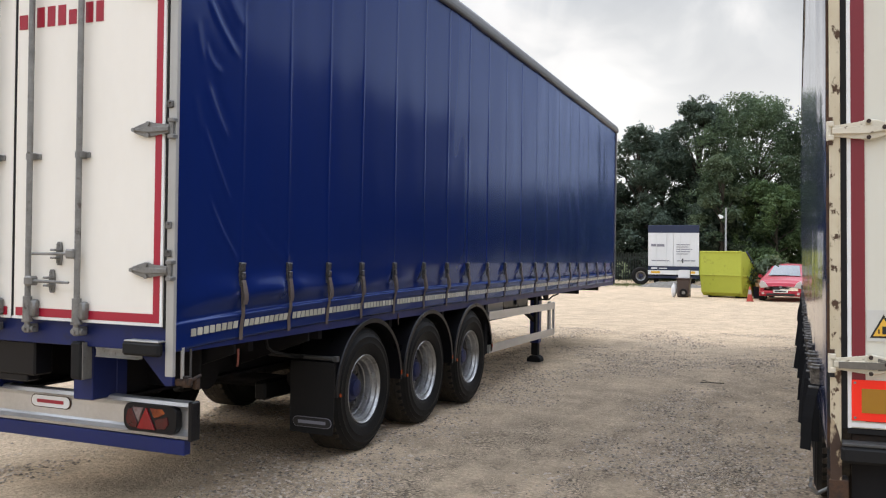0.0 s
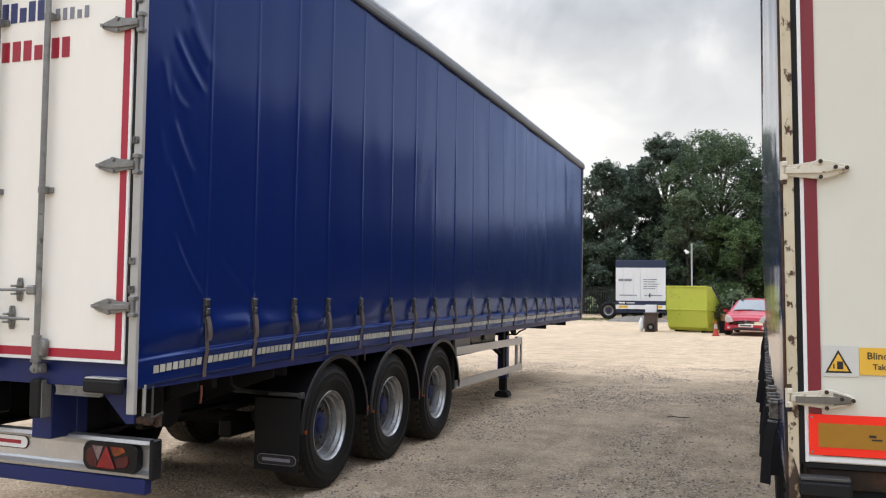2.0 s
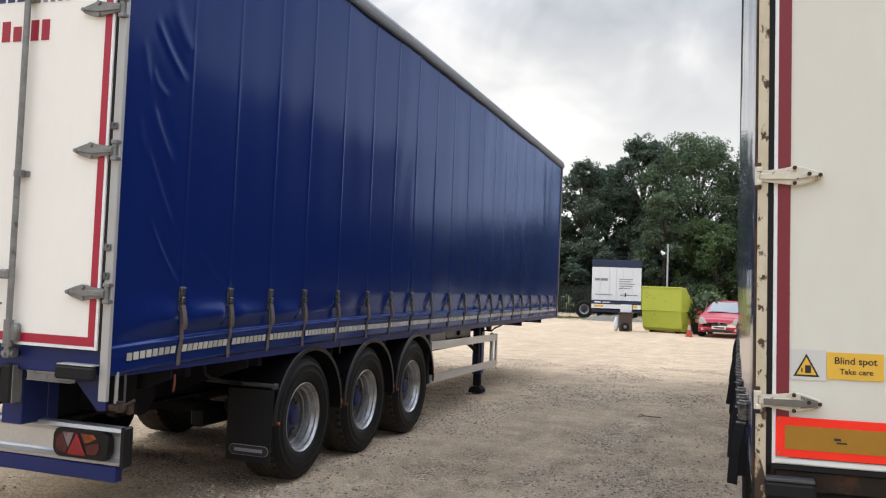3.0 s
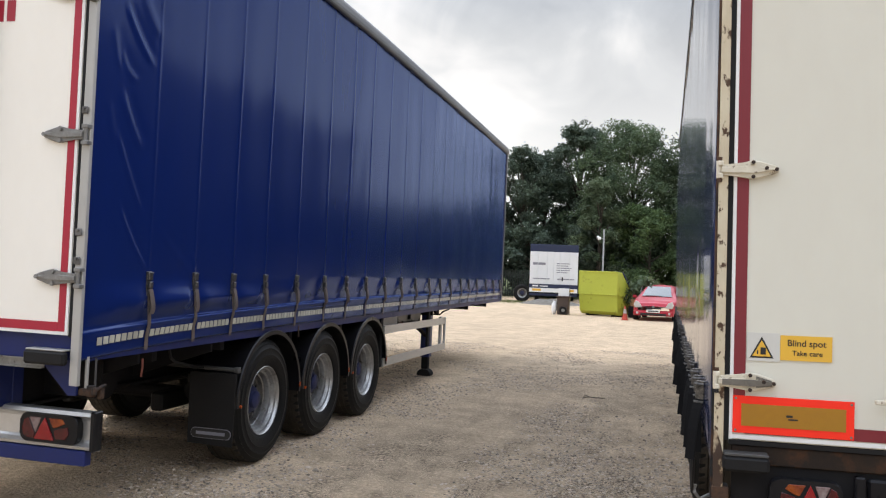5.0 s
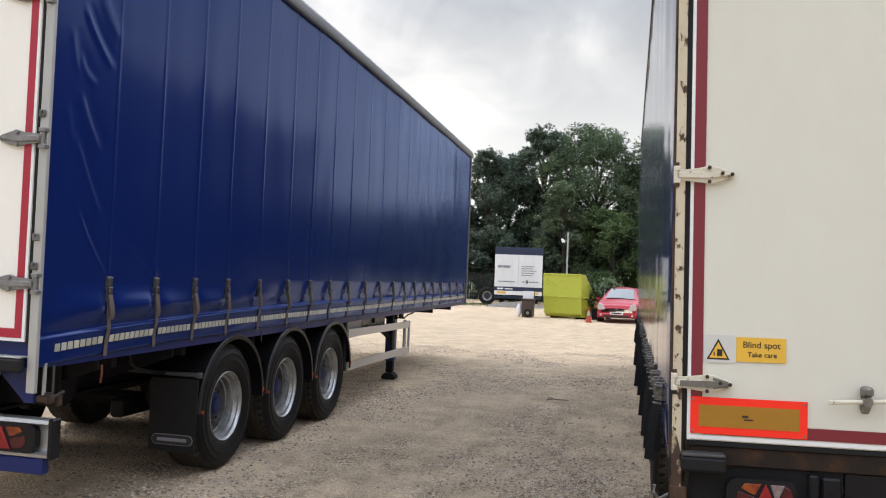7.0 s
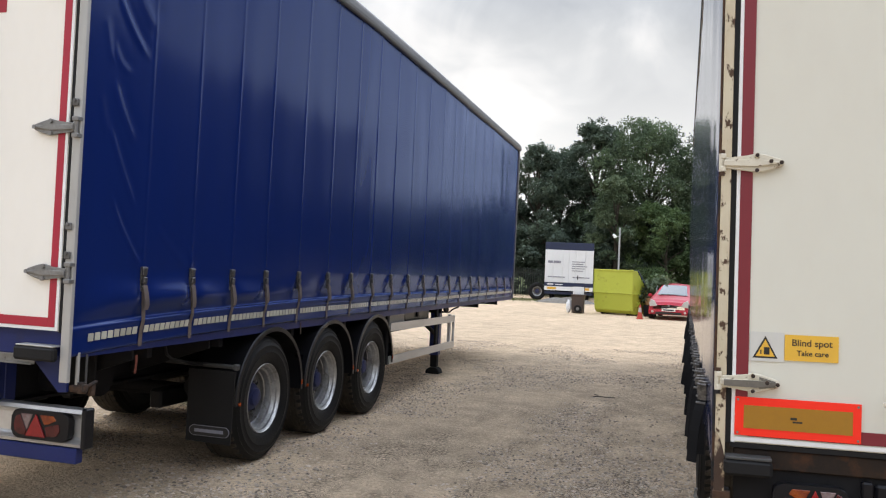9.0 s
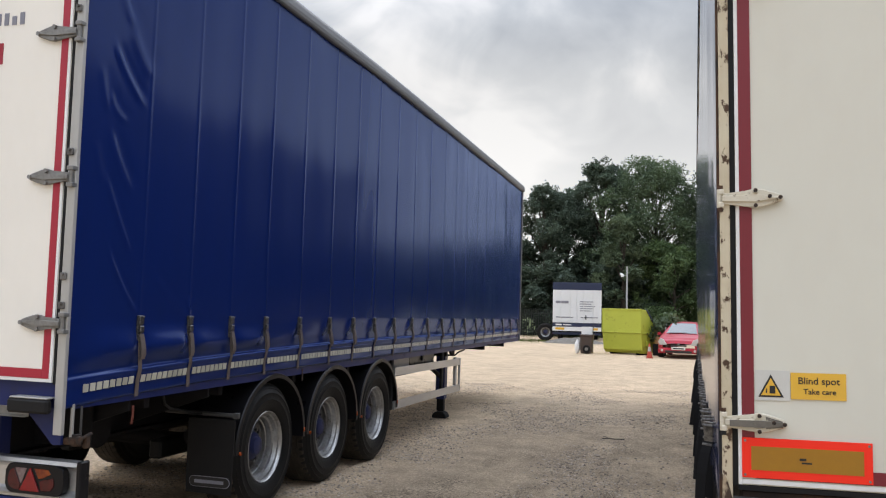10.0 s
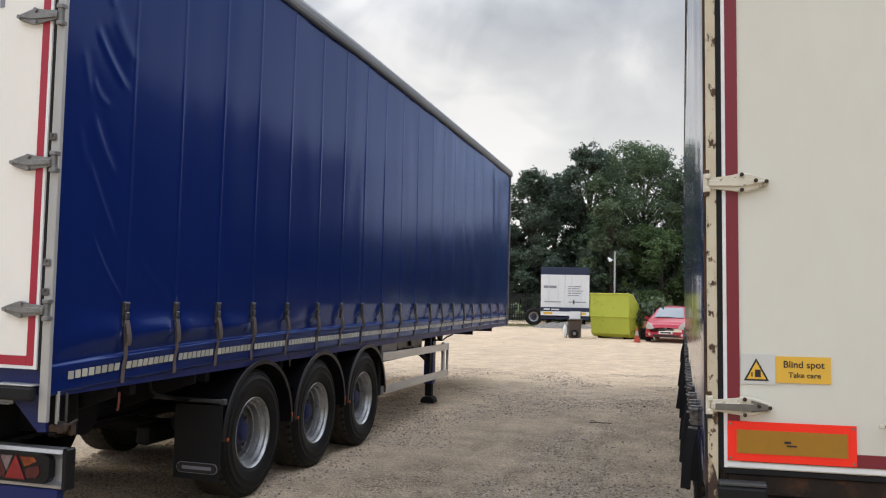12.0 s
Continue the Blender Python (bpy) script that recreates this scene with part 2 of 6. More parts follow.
M["sign_yellow"] = material("yellow_warning_label", (0.78, 0.44, 0.045), 0.4, tint=(0.7, 0.40, 0.06), scale=5)
M["label_white"] = material("faded_white_label", (0.60, 0.59, 0.55), 0.45, tint=(0.55, 0.53, 0.48), scale=4)
M["ink"] = material("black_print", (0.012, 0.012, 0.012), 0.5)
M["letter_red"] = material("red_lettering", (0.36, 0.012, 0.03), 0.4)
M["letter_blue"] = material("dark_blue_lettering", (0.02, 0.03, 0.12), 0.4)
M["letter_grey"] = material("grey_lettering", (0.22, 0.22, 0.26), 0.45)
M["lens_red"] = material("red_lamp_lens", (0.30, 0.010, 0.012), 0.22, tint=(0.14, 0.003, 0.006), amount=0.9, scale=14, fine=200, bump=0.25, bump_scale=150, coat=0.25, spec=0.3)
M["lens_deep"] = material("deep_red_lamp_lens", (0.105, 0.004, 0.006), 0.2, tint=(0.03, 0.002, 0.003), amount=1.0, scale=18, fine=200, bump=0.25, bump_scale=150, coat=0.25, spec=0.3)
M["lens_amber"] = material("amber_lamp_lens", (0.34, 0.075, 0.010), 0.3, tint=(0.12, 0.012, 0.006), amount=1.0, scale=18, bump=0.25, bump_scale=150, coat=0.15, spec=0.3)
M["lens_clear"] = material("clear_lamp_lens", (0.27, 0.22, 0.21), 0.25, tint=(0.12, 0.05, 0.05), amount=0.9, scale=18, bump=0.25, bump_scale=150, coat=0.15, spec=0.3)
M["lime"] = material("lime_green_skip_paint", (0.42, 0.455, 0.055), 0.55, tint=(0.33, 0.36, 0.045), scale=1.5, fine=14, bump=0.1, bump_scale=5, stain=(0.13, 0.11, 0.03), stain_at=(0.58, 0.78), stain_scale=2.2)
M["car_red"] = material("red_car_paint", (0.40, 0.012, 0.03), 0.35, scale=2, fine=20, coat=0.2, rough_var=0.04, spec=0.35)
M["glass"] = material("car_glass", (0.045, 0.055, 0.055), 0.06, scale=2, coat=1.0, rough_var=0.02)
M["headlamp"] = material("headlamp_lens", (0.50, 0.48, 0.45), 0.08, scale=9, coat=1.0)
M["plate"] = material("number_plate_white", (0.75, 0.75, 0.72), 0.4)
M["cone_orange"] = material("orange_cone_plastic", (0.42, 0.04, 0.02), 0.5, scale=7)
M["cone_white"] = material("white_cone_sleeve", (0.36, 0.34, 0.32), 0.4, scale=7)
M["terracotta"] = material("terracotta", (0.40, 0.25, 0.13), 0.8, tint=(0.32, 0.14, 0.06), scale=6)
M["box_white"] = material("white_box_body", (0.72, 0.73, 0.74), 0.42, tint=(0.62, 0.63, 0.63), scale=1, fine=8)
M["navy"] = material("navy_band_paint", (0.010, 0.02, 0.06), 0.45, scale=2)
M["pole_grey"] = material("galvanised_pole", (0.40, 0.42, 0.43), 0.5, 0.4, scale=4)
M["brown_bin"] = material("brown_plastic_bin", (0.055, 0.033, 0.024), 0.6, tint=(0.05, 0.035, 0.03), scale=6, stain=(0.2, 0.18, 0.16), stain_at=(0.64, 0.8))
M["bag"] = material("white_plastic_sack", (0.72, 0.72, 0.72), 0.45, scale=12, bump=0.3, bump_scale=20)
M["fence_green"] = material("green_fence_mesh", (0.005, 0.011, 0.008), 0.6)
M["bark"] = material("tree_bark", (0.06, 0.048, 0.036), 0.9, tint=(0.03, 0.026, 0.02), scale=3, fine=25, stretch=(1, 1, 0.3), bump=0.5, bump_scale=12)
M["heap"] = material("grey_heaped_gravel", (0.26, 0.24, 0.21), 0.95, tint=(0.10, 0.09, 0.08), amount=1.0, scale=9, fine=45, bump=0.8, bump_scale=14, spec=0.2)


def leaf_material(name, dark, light):
    m = bpy.data.materials.new(name)
    m.use_nodes = True
    t = m.node_tree
    n, b = t.nodes.new, t.nodes["Principled BSDF"]
    geo, ramp, co, tex = n("ShaderNodeNewGeometry"), n("ShaderNodeMix"), n("ShaderNodeTexCoord"), n("ShaderNodeTexNoise")
    tex.inputs["Scale"].default_value, tex.inputs["Detail"].default_value = 0.45, 3.0
    link(t, co, "Object", tex, "Vector")
    f = n("ShaderNodeMath")
    f.operation, f.inputs[1].default_value = "MULTIPLY_ADD", 0.55
    link(t, geo, "Random Per Island", f, 0)
    s = n("ShaderNodeMapRange")
    s.inputs[1].default_value, s.inputs[2].default_value, s.inputs[3].default_value, s.inputs[4].default_value = 0.35, 0.65, -0.1, 0.5
    link(t, tex, 0, s, 0)
    link(t, s, 0, f, 2)
    ramp.data_type = "RGBA"
    ramp.inputs[6].default_value, ramp.inputs[7].default_value = (*dark, 1), (*light, 1)
    link(t, f, 0, ramp, 0)
    link(t, ramp, 2, b, "Base Color")
    b.inputs["Roughness"].default_value = 0.6
    b.inputs["Specular IOR Level"].default_value = 0.3
    thin, both, out = n("ShaderNodeBsdfTranslucent"), n("ShaderNodeMixShader"), t.nodes["Material Output"]
    both.inputs[0].default_value = 0.35
    link(t, ramp, 2, thin, 0)
    link(t, b, 0, both, 1)
    link(t, thin, 0, both, 2)
    link(t, both, 0, out, 0)
    return m


def stone_material():
    m = bpy.data.materials.new("loose_stones")
    m.use_nodes = True
    t = m.node_tree
    n, b = t.nodes.new, t.nodes["Principled BSDF"]
    geo, ramp = n("ShaderNodeNewGeometry"), n("ShaderNodeValToRGB")
    e = ramp.color_ramp.elements
    e[0].color, e[1].color = (0.16, 0.130, 0.104, 1), (0.64, 0.525, 0.415, 1)
    e.new(0.5).color = (0.40, 0.327, 0.26, 1)
    link(t, geo, "Random Per Island", ramp, 0)
    link(t, ramp, 0, b, "Base Color")
    b.inputs["Roughness"].default_value = 0.95
    b.inputs["Specular IOR Level"].default_value = 0.2
    return m


M["stone"] = stone_material()
M["leaf_dark"] = leaf_material("dark_green_leaves", (0.056, 0.082, 0.064), (0.115, 0.158, 0.108))
M["leaf_mid"] = leaf_material("mid_green_leaves", (0.058, 0.094, 0.060), (0.145, 0.205, 0.11))
M["leaf_pale"] = leaf_material("pale_green_leaves", (0.06, 0.095, 0.055), (0.18, 0.23, 0.13))
M["leaf_bush"] = leaf_material("fresh_green_leaves", (0.055, 0.098, 0.045), (0.165, 0.24, 0.095))
M["grass"] = leaf_material("short_grass", (0.05, 0.07, 0.02), (0.13, 0.15, 0.05))


def ground_material():
    """Crushed limestone hardcore: pale dust, grey coarse patches, tyre-packed areas and grit."""
    m = bpy.data.materials.new("crushed_limestone")
    m.use_nodes = True
    t = m.node_tree
    n, b = t.nodes.new, t.nodes["Principled BSDF"]
    co = n("ShaderNodeTexCoord")

    # wheels have drawn the broad patches out along the yard
    drawn = n("ShaderNodeMapping")
    drawn.inputs["Scale"].default_value = (1.0, 0.42, 1.0)
    drawn.inputs["Rotation"].default_value = (0, 0, 0.25)
    link(t, co, "Object", drawn, 0)

    def tex(scale, detail, rough, kind="ShaderNodeTexNoise", drawn_out=False):
        k = n(kind)
        k.inputs["Scale"].default_value = scale
        k.inputs["Detail"].default_value, k.inputs["Roughness"].default_value = detail, rough
        link(t, drawn if drawn_out else co, 0 if drawn_out else "Object", k, "Vector")
        return k

    def mixed(fac, lo, hi, a, c):
        r, x = n("ShaderNodeMapRange"), n("ShaderNodeMix")
        r.inputs[1].default_value, r.inputs[2].default_value = lo, hi
        link(t, fac, 0, r, 0)
        x.data_type = "RGBA"
        link(t, r, 0, x, 0)
        for slot, v in ((6, a), (7, c)):
            if isinstance(v, tuple):
                x.inputs[slot].default_value = (*v, 1)
            else:
                link(t, v, 2, x, slot)
        return x

    wide, patch, grit, speck = tex(0.45, 4, 0.5, drawn_out=True), tex(1.3, 7, 0.65, drawn_out=True), tex(22, 8, 0.75), tex(48, 4, 0.65)
    dust = mixed(grit, 0.36, 0.64, (0.42, 0.320, 0.222), (0.79, 0.61, 0.432))
    # coarse gravel: single stones in their own tones with dark gaps between
    cell, pebble = tex(34, 0, 0.5, "ShaderNodeTexVoronoi"), tex(75, 0, 0.5, "ShaderNodeTexVoronoi")

    def stones_of(k, gap):
        part_, tone_ = n("ShaderNodeSeparateColor"), n("ShaderNodeMix")
        link(t, k, 1, part_, 0)
        tone_.data_type = "RGBA"
        tone_.inputs[6].default_value, tone_.inputs[7].default_value = (0.345, 0.264, 0.188, 1), (0.76, 0.585, 0.422, 1)
        link(t, part_, 0, tone_, 0)
        return mixed(k, gap, gap + 0.22, tone_, (0.085, 0.068, 0.052))

    coarse, fine_ = stones_of(cell, 0.42), stones_of(pebble, 0.46)
    rubble = mixed(tex(3.2, 4, 0.6), 0.42, 0.58, fine_, coarse)
    # gravel shows through the packed dust in ragged patches, mostly on the strip between the trailers
    place, edge, strip, show, cover = n("ShaderNodeSeparateXYZ"), n("ShaderNodeMath"), n("ShaderNodeMapRange"), n("ShaderNodeMapRange"), n("ShaderNodeMath")
    link(t, co, "Object", place, 0)
    edge.operation, edge.inputs[1].default_value = "MULTIPLY_ADD", 12.0
    link(t, patch, 0, edge, 0)
    beside, worn, along = n("ShaderNodeMath"), n("ShaderNodeMath"), n("ShaderNodeMath")
    beside.operation, beside.inputs[1].default_value, beside.inputs[2].default_value = "MULTIPLY_ADD", -3.6, -5.4
    link(t, place, 0, beside, 0)
    worn.operation, worn.inputs[1].default_value = "MAXIMUM", 0.0
    link(t, beside, 0, worn, 0)
    along.operation = "ADD"
    link(t, place, 1, along, 0)
    link(t, worn, 0, along, 1)
    link(t, along, 0, edge, 2)
    strip.inputs[1].default_value, strip.inputs[2].default_value = 16.0, 25.0
    strip.inputs[3].default_value, strip.inputs[4].default_value = 1.0, 0.10
    link(t, edge, 0, strip, 0)
    ragged_ = n("ShaderNodeMath")
    ragged_.operation, ragged_.inputs[1].default_value = "MULTIPLY_ADD", 0.45
    link(t, grit, 0, ragged_, 0)
    link(t, patch, 0, ragged_, 2)
    show.inputs[1].default_value, show.inputs[2].default_value, show.inputs[3].default_value, show.inputs[4].default_value = 0.65, 0.83, 0.12, 1.0
    link(t, ragged_, 0, show, 0)
    cover.operation = "MULTIPLY"
    link(t, strip, 0, cover, 0)
    link(t, show, 0, cover, 1)
    bare = n("ShaderNodeMix")
    bare.data_type = "RGBA"
    link(t, cover, 0, bare, 0)
    link(t, dust, 2, bare, 6)
    link(t, rubble, 2, bare, 7)
    # broad darker and paler drifts
    drift, pick = n("ShaderNodeMapRange"), n("ShaderNodeMix")
    drift.inputs[1].default_value, drift.inputs[2].default_value, drift.inputs[3].default_value, drift.inputs[4].default_value = 0.3, 0.7, 0.86, 1.06
    link(t, wide, 0, drift, 0)
    pick.data_type, pick.blend_type, pick.inputs[0].default_value = "RGBA", "MULTIPLY", 1.0
    mottle = mixed(tex(2.1, 6, 0.7), 0.36, 0.66, (0.82, 0.805, 0.785), (1.14, 1.125, 1.10))
    dusty = n("ShaderNodeMix")
    dusty.data_type, dusty.blend_type, dusty.inputs[0].default_value = "RGBA", "MULTIPLY", 1.0
    link(t, bare, 2, dusty, 6)
    link(t, mottle, 2, dusty, 7)
    link(t, dusty, 2, pick, 6)
    link(t, drift, 0, pick, 7)
    # beyond the yard the limestone gives way to rough grass
    sep, far, ragged = n("ShaderNodeSeparateXYZ"), n("ShaderNodeMapRange"), n("ShaderNodeMath")
    link(t, co, "Object", sep, 0)
    ragged.operation, ragged.inputs[1].default_value = "MULTIPLY_ADD", 9.0
    link(t, patch, 0, ragged, 0)
    link(t, sep, 1, ragged, 2)
    far.inputs[1].default_value, far.inputs[2].default_value = 58.0, 60.0
    link(t, ragged, 0, far, 0)
    turf = mixed(grit, 0.3, 0.7, (0.045, 0.06, 0.022), (0.10, 0.12, 0.045))
    meadow = n("ShaderNodeMix")
    meadow.data_type = "RGBA"
    link(t, far, 0, meadow, 0)
    link(t, pick, 2, meadow, 6)
    link(t, turf, 2, meadow, 7)
    link(t, meadow, 2, b, "Base Color")
    b.inputs["Roughness"].default_value = 0.95
    b.inputs["Specular IOR Level"].default_value = 0.2
    b1, b2 = n("ShaderNodeBump"), n("ShaderNodeBump")
    b1.inputs["Strength"].default_value, b1.inputs["Distance"].default_value = 0.8, 0.022
    b2.inputs["Strength"].default_value, b2.inputs["Distance"].default_value = 1.0, 0.018
    link(t, grit, 0, b1, "Height")
    domed = n("ShaderNodeMath")
    domed.operation, domed.inputs[1].default_value = "MULTIPLY_ADD", -0.8
    link(t, cell, 0, domed, 0)
    link(t, speck, 0, domed, 2)
    link(t, domed, 0, b2, "Height")
    link(t, b1, 0, b2, "Normal")
    link(t, b2, 0, b, "Normal")
    return m


M["ground"] = ground_material()

# ---- building blocks ----
def thing(name, at, label, category, group="", rz=0.0):
    ob = new(name)
    ob.empty_display_size = 0.3
    ob.matrix_basis = pose(*at, 0, 0, rz)
    return tagged(ob, label, category, group)


def mesh_of(bm, name, mat, smooth=False):
    me = bpy.data.meshes.new(name)
    bmesh.ops.recalc_face_normals(bm, faces=bm.faces)
    bm.to_mesh(me)
    bm.free()
    me.materials.append(mat)
    if smooth:
        me.shade_smooth()
        me.set_sharp_from_angle(angle=radians(38))
    return me


def piece(name, me, parent, at=None, label=""):
    """A mesh under a thing or part. Meshes under a thing are written in world metres unless the thing is marked local."""
    ob = new(name, me)
    ob.parent = parent
    if parent.type == "EMPTY" and not parent.get("local"):
        ob.matrix_parent_inverse = parent.matrix_basis.inverted()
    if at is not None:
        ob.matrix_basis = at
    return tagged(ob, label)


def part(name, bm, mat, parent, label="", smooth=False, at=None):
    return piece(name, mesh_of(bm, name, M[mat] if isinstance(mat, str) else mat, smooth), parent, at, label)


def box(x0, x1, y0, y1, z0, z1, bevel=0.0, bm=None, seg=1):
    bm = bm or bmesh.new()
    m = Matrix.Translation(((x0 + x1) / 2, (y0 + y1) / 2, (z0 + z1) / 2)) @ Matrix.Diagonal((abs(x1 - x0), abs(y1 - y0), abs(z1 - z0), 1))
    made = bmesh.ops.create_cube(bm, size=1, matrix=m)["verts"]
    if bevel:
        edges = list({e for v in made for e in v.link_edges})
        bmesh.ops.bevel(bm, geom=edges, offset=bevel, segments=seg, affect="EDGES", clamp_overlap=True)
    return bm


def rod(a, b, r, bm=None, seg=12, r2=None):
    bm = bm or bmesh.new()
    a, b = Vector(a), Vector(b)
    m = Matrix.Translation((a + b) / 2) @ (b - a).to_track_quat("Z", "Y").to_matrix().to_4x4()
    bmesh.ops.create_cone(bm, cap_ends=True, segments=seg, radius1=r, radius2=r if r2 is None else r2, depth=(b - a).length, matrix=m)
    return bm


def prism(pts, axis, a, b, bm=None, bevel=0.0):
    """A polygon of pairs in the two other axes, drawn out along the axis from a to b."""
    bm = bm or bmesh.new()
    put = {"x": lambda p, v: (v, p[0], p[1]), "y": lambda p, v: (p[0], v, p[1]), "z": lambda p, v: (p[0], p[1], v)}[axis]
    lo, hi = [bm.verts.new(put(p, a)) for p in pts], [bm.verts.new(put(p, b)) for p in pts]
    bm.faces.new(lo)
    bm.faces.new(hi[::-1])
    k = len(pts)
    for i in range(k):
        bm.faces.new((lo[i], hi[i], hi[(i + 1) % k], lo[(i + 1) % k]))
    if bevel:
        bmesh.ops.bevel(bm, geom=list({e for v in lo + hi for e in v.link_edges}), offset=bevel, segments=1, affect="EDGES", clamp_overlap=True)
    return bm


def lathe(profile, seg=40, bm=None, closed=False, caps=True):
    """Rings of (radius, x) turned about the x axis."""
    bm = bm or bmesh.new()
    rings = []
    for r, x in profile:
        rings.append([bm.verts.new((x, r * math.cos(2 * math.pi * k / seg), r * math.sin(2 * math.pi * k / seg))) for k in range(seg)])
    if closed:
        rings.append(rings[0])
    for p, q in zip(rings, rings[1:]):
        for k in range(seg):
            bm.faces.new((p[k], p[(k + 1) % seg], q[(k + 1) % seg], q[k]))
    if not closed and caps:
        for ring in (rings[0], rings[-1]):
            if profile[0][0] > 0.001:
                bm.faces.new(ring)
    return bm


def ribbon(path, width, thick, axis="y", bm=None):
    """A strap: path of (x, z) points, its width along the axis."""
    bm = bm or bmesh.new()
    rows = []
    for i, (x, z) in enumerate(path):
        a, b = path[max(i - 1, 0)], path[min(i + 1, len(path) - 1)]
        d = Vector((b[0] - a[0], b[1] - a[1]))
        d.normalize()
        nx, nz = -d.y * thick / 2, d.x * thick / 2
        rows.append([bm.verts.new(v) for v in ((x - nx, -width / 2, z - nz), (x - nx, width / 2, z - nz), (x + nx, width / 2, z + nz), (x + nx, -width / 2, z + nz))])
    for p, q in zip(rows, rows[1:]):
        for k in range(4):
            bm.faces.new((p[k], p[(k + 1) % 4], q[(k + 1) % 4], q[k]))
    bm.faces.new(rows[0])
    bm.faces.new(rows[-1])
    return bm


def tube(pts, r, bm=None, seg=8):
    bm = bm or bmesh.new()
    pts = [Vector(p) for p in pts]
    rings = []
    for i, p in enumerate(pts):
        d = (pts[min(i + 1, len(pts) - 1)] - pts[max(i - 1, 0)]).normalized()
        q = d.to_track_quat("Z", "Y")
        rings.append([bm.verts.new(p + q @ Vector((r * math.cos(2 * math.pi * k / seg), r * math.sin(2 * math.pi * k / seg), 0))) for k in range(seg)])
    for a, b in zip(rings, rings[1:]):
        for k in range(seg):
            bm.faces.new((a[k], a[(k + 1) % seg], b[(k + 1) % seg], b[k]))
    bm.faces.new(rings[0])
    bm.faces.new(rings[-1])
    return bm


def surface(us, vs, fn, thick=None):
    """A grid sheet: fn(u, v) gives the place; with thick a second skin behind it along x."""
    verts, faces = [], []
    nu, nv = len(us), len(vs)
    for u in us:
        for v in vs:
            verts.append(fn(u, v))
    for i in range(nu - 1):
        for j in range(nv - 1):
            a = i * nv + j
            faces.append((a, a + 1, a + nv + 1, a + nv))
    if thick:
        n0 = len(verts)
        verts += [(x + thick, y, z) for x, y, z in verts]
        faces += [tuple(n0 + k for k in f[::-1]) for f in faces]
        rim = [i * nv for i in range(nu)] + [(nu - 1) * nv + j for j in range(1, nv)] + [i * nv + nv - 1 for i in range(nu - 2, -1, -1)] + [j for j in range(nv - 2, 0, -1)]
        faces += [(a, b, b + n0, a + n0) for a, b in zip(rim, rim[1:] + rim[:1])]
    me = bpy.data.meshes.new("sheet")
    me.from_pydata(verts, [], faces)
    return me


def steps(a, b, d):
    k = max(1, round(abs(b - a) / d))
    return [a + (b - a) * i / k for i in range(k + 1)]

# ---- ground ----
def ground_height(x, y):
    far = min(max((y - 38.0) / 8.0, 0.0), 1.0)
    h = 0.13 * far * far * (3 - 2 * far)
    near = max(0.0, 1 - math.hypot(x + 1.5, y - 12) / 45)
    return h + near * 0.018 * noise.fractal(Vector((x * 0.55, y * 0.55, 0.3)), 0.8, 2.1, 4) + near * 0.007 * noise.fractal(Vector((x * 4.0, y * 4.0, 1.7)), 0.7, 2.2, 3) - 0.008 * near


def make_ground():
    xs = [-2500, -900, -350, -150, -70, -40] + steps(-25, -5.6, 0.4)[:-1] + steps(-5.6, 1.2, 0.07)[:-1] + steps(1.2, 20, 0.4) + [32, 60, 130, 350, 900, 2500]
    ys = [-2500, -900, -300, -100, -40, -18] + steps(-8, 3.5, 0.6)[:-1] + steps(3.5, 14, 0.07)[:-1] + steps(14, 22, 0.16)[:-1] + steps(22, 66, 0.5) + [90, 150, 350, 900, 2500]
    me = surface(ys, xs, lambda y, x: (x, y, ground_height(x, y)))
    me.materials.append(M["ground"])
    me.shade_smooth()
    return tagged(new("ground", me), "pale dusty crushed limestone yard with darker coarse patches", "ground", kind="structure")


make_ground()


def make_stones():
    """Loose grit and stones, thickest in the coarse strip between the two trailers."""
    rng = np.random.default_rng(4)
    verts, faces = [], []
    ico = [(0, 0, 1), (0.9, 0, 0.35), (0.28, 0.85, 0.4), (-0.73, 0.52, 0.3), (-0.7, -0.55, 0.38), (0.3, -0.85, 0.32), (0, 0, -0.4)]
    tri = [(0, 1, 2), (0, 2, 3), (0, 3, 4), (0, 4, 5), (0, 5, 1), (6, 2, 1), (6, 3, 2), (6, 4, 3), (6, 5, 4), (6, 1, 5)]
    made = 0
    while made < 46000:
        x, y = rng.uniform(-6.5, 1.6), 4.2 + 16 * rng.random() ** 1.7
        if 1.1 * noise.fractal(Vector((x * 0.7, y * 0.45, 2.0)), 0.6, 2.2, 4) + 0.26 < rng.random() * 0.95:
            continue
        s = 0.005 + 0.0145 * rng.random() ** 2.5
        if rng.random() < 0.004:
            s *= 2.0
        a, c, base = rng.uniform(0, 6.28), ground_height(x, y), len(verts)
        ca, sa, sx, sz = math.cos(a), math.sin(a), rng.uniform(0.8, 1.5), rng.uniform(0.5, 0.9)
        for px, py, pz in ico:
            px, py = px * sx * rng.uniform(0.8, 1.2), py * rng.uniform(0.8, 1.2)
            verts.append((x + s * (ca * px - sa * py), y + s * (sa * px + ca * py), c + s * sz * pz))
        faces += [tuple(base + k for k in f) for f in tri]
        made += 1
    me = bpy.data.meshes.new("gravel")
    me.from_pydata(verts, [], faces)
    me.materials.append(M["stone"])
    tagged(new("gravel", me), "loose grey limestone grit scattered over the yard", "gravel", kind="stuff")


make_stones()

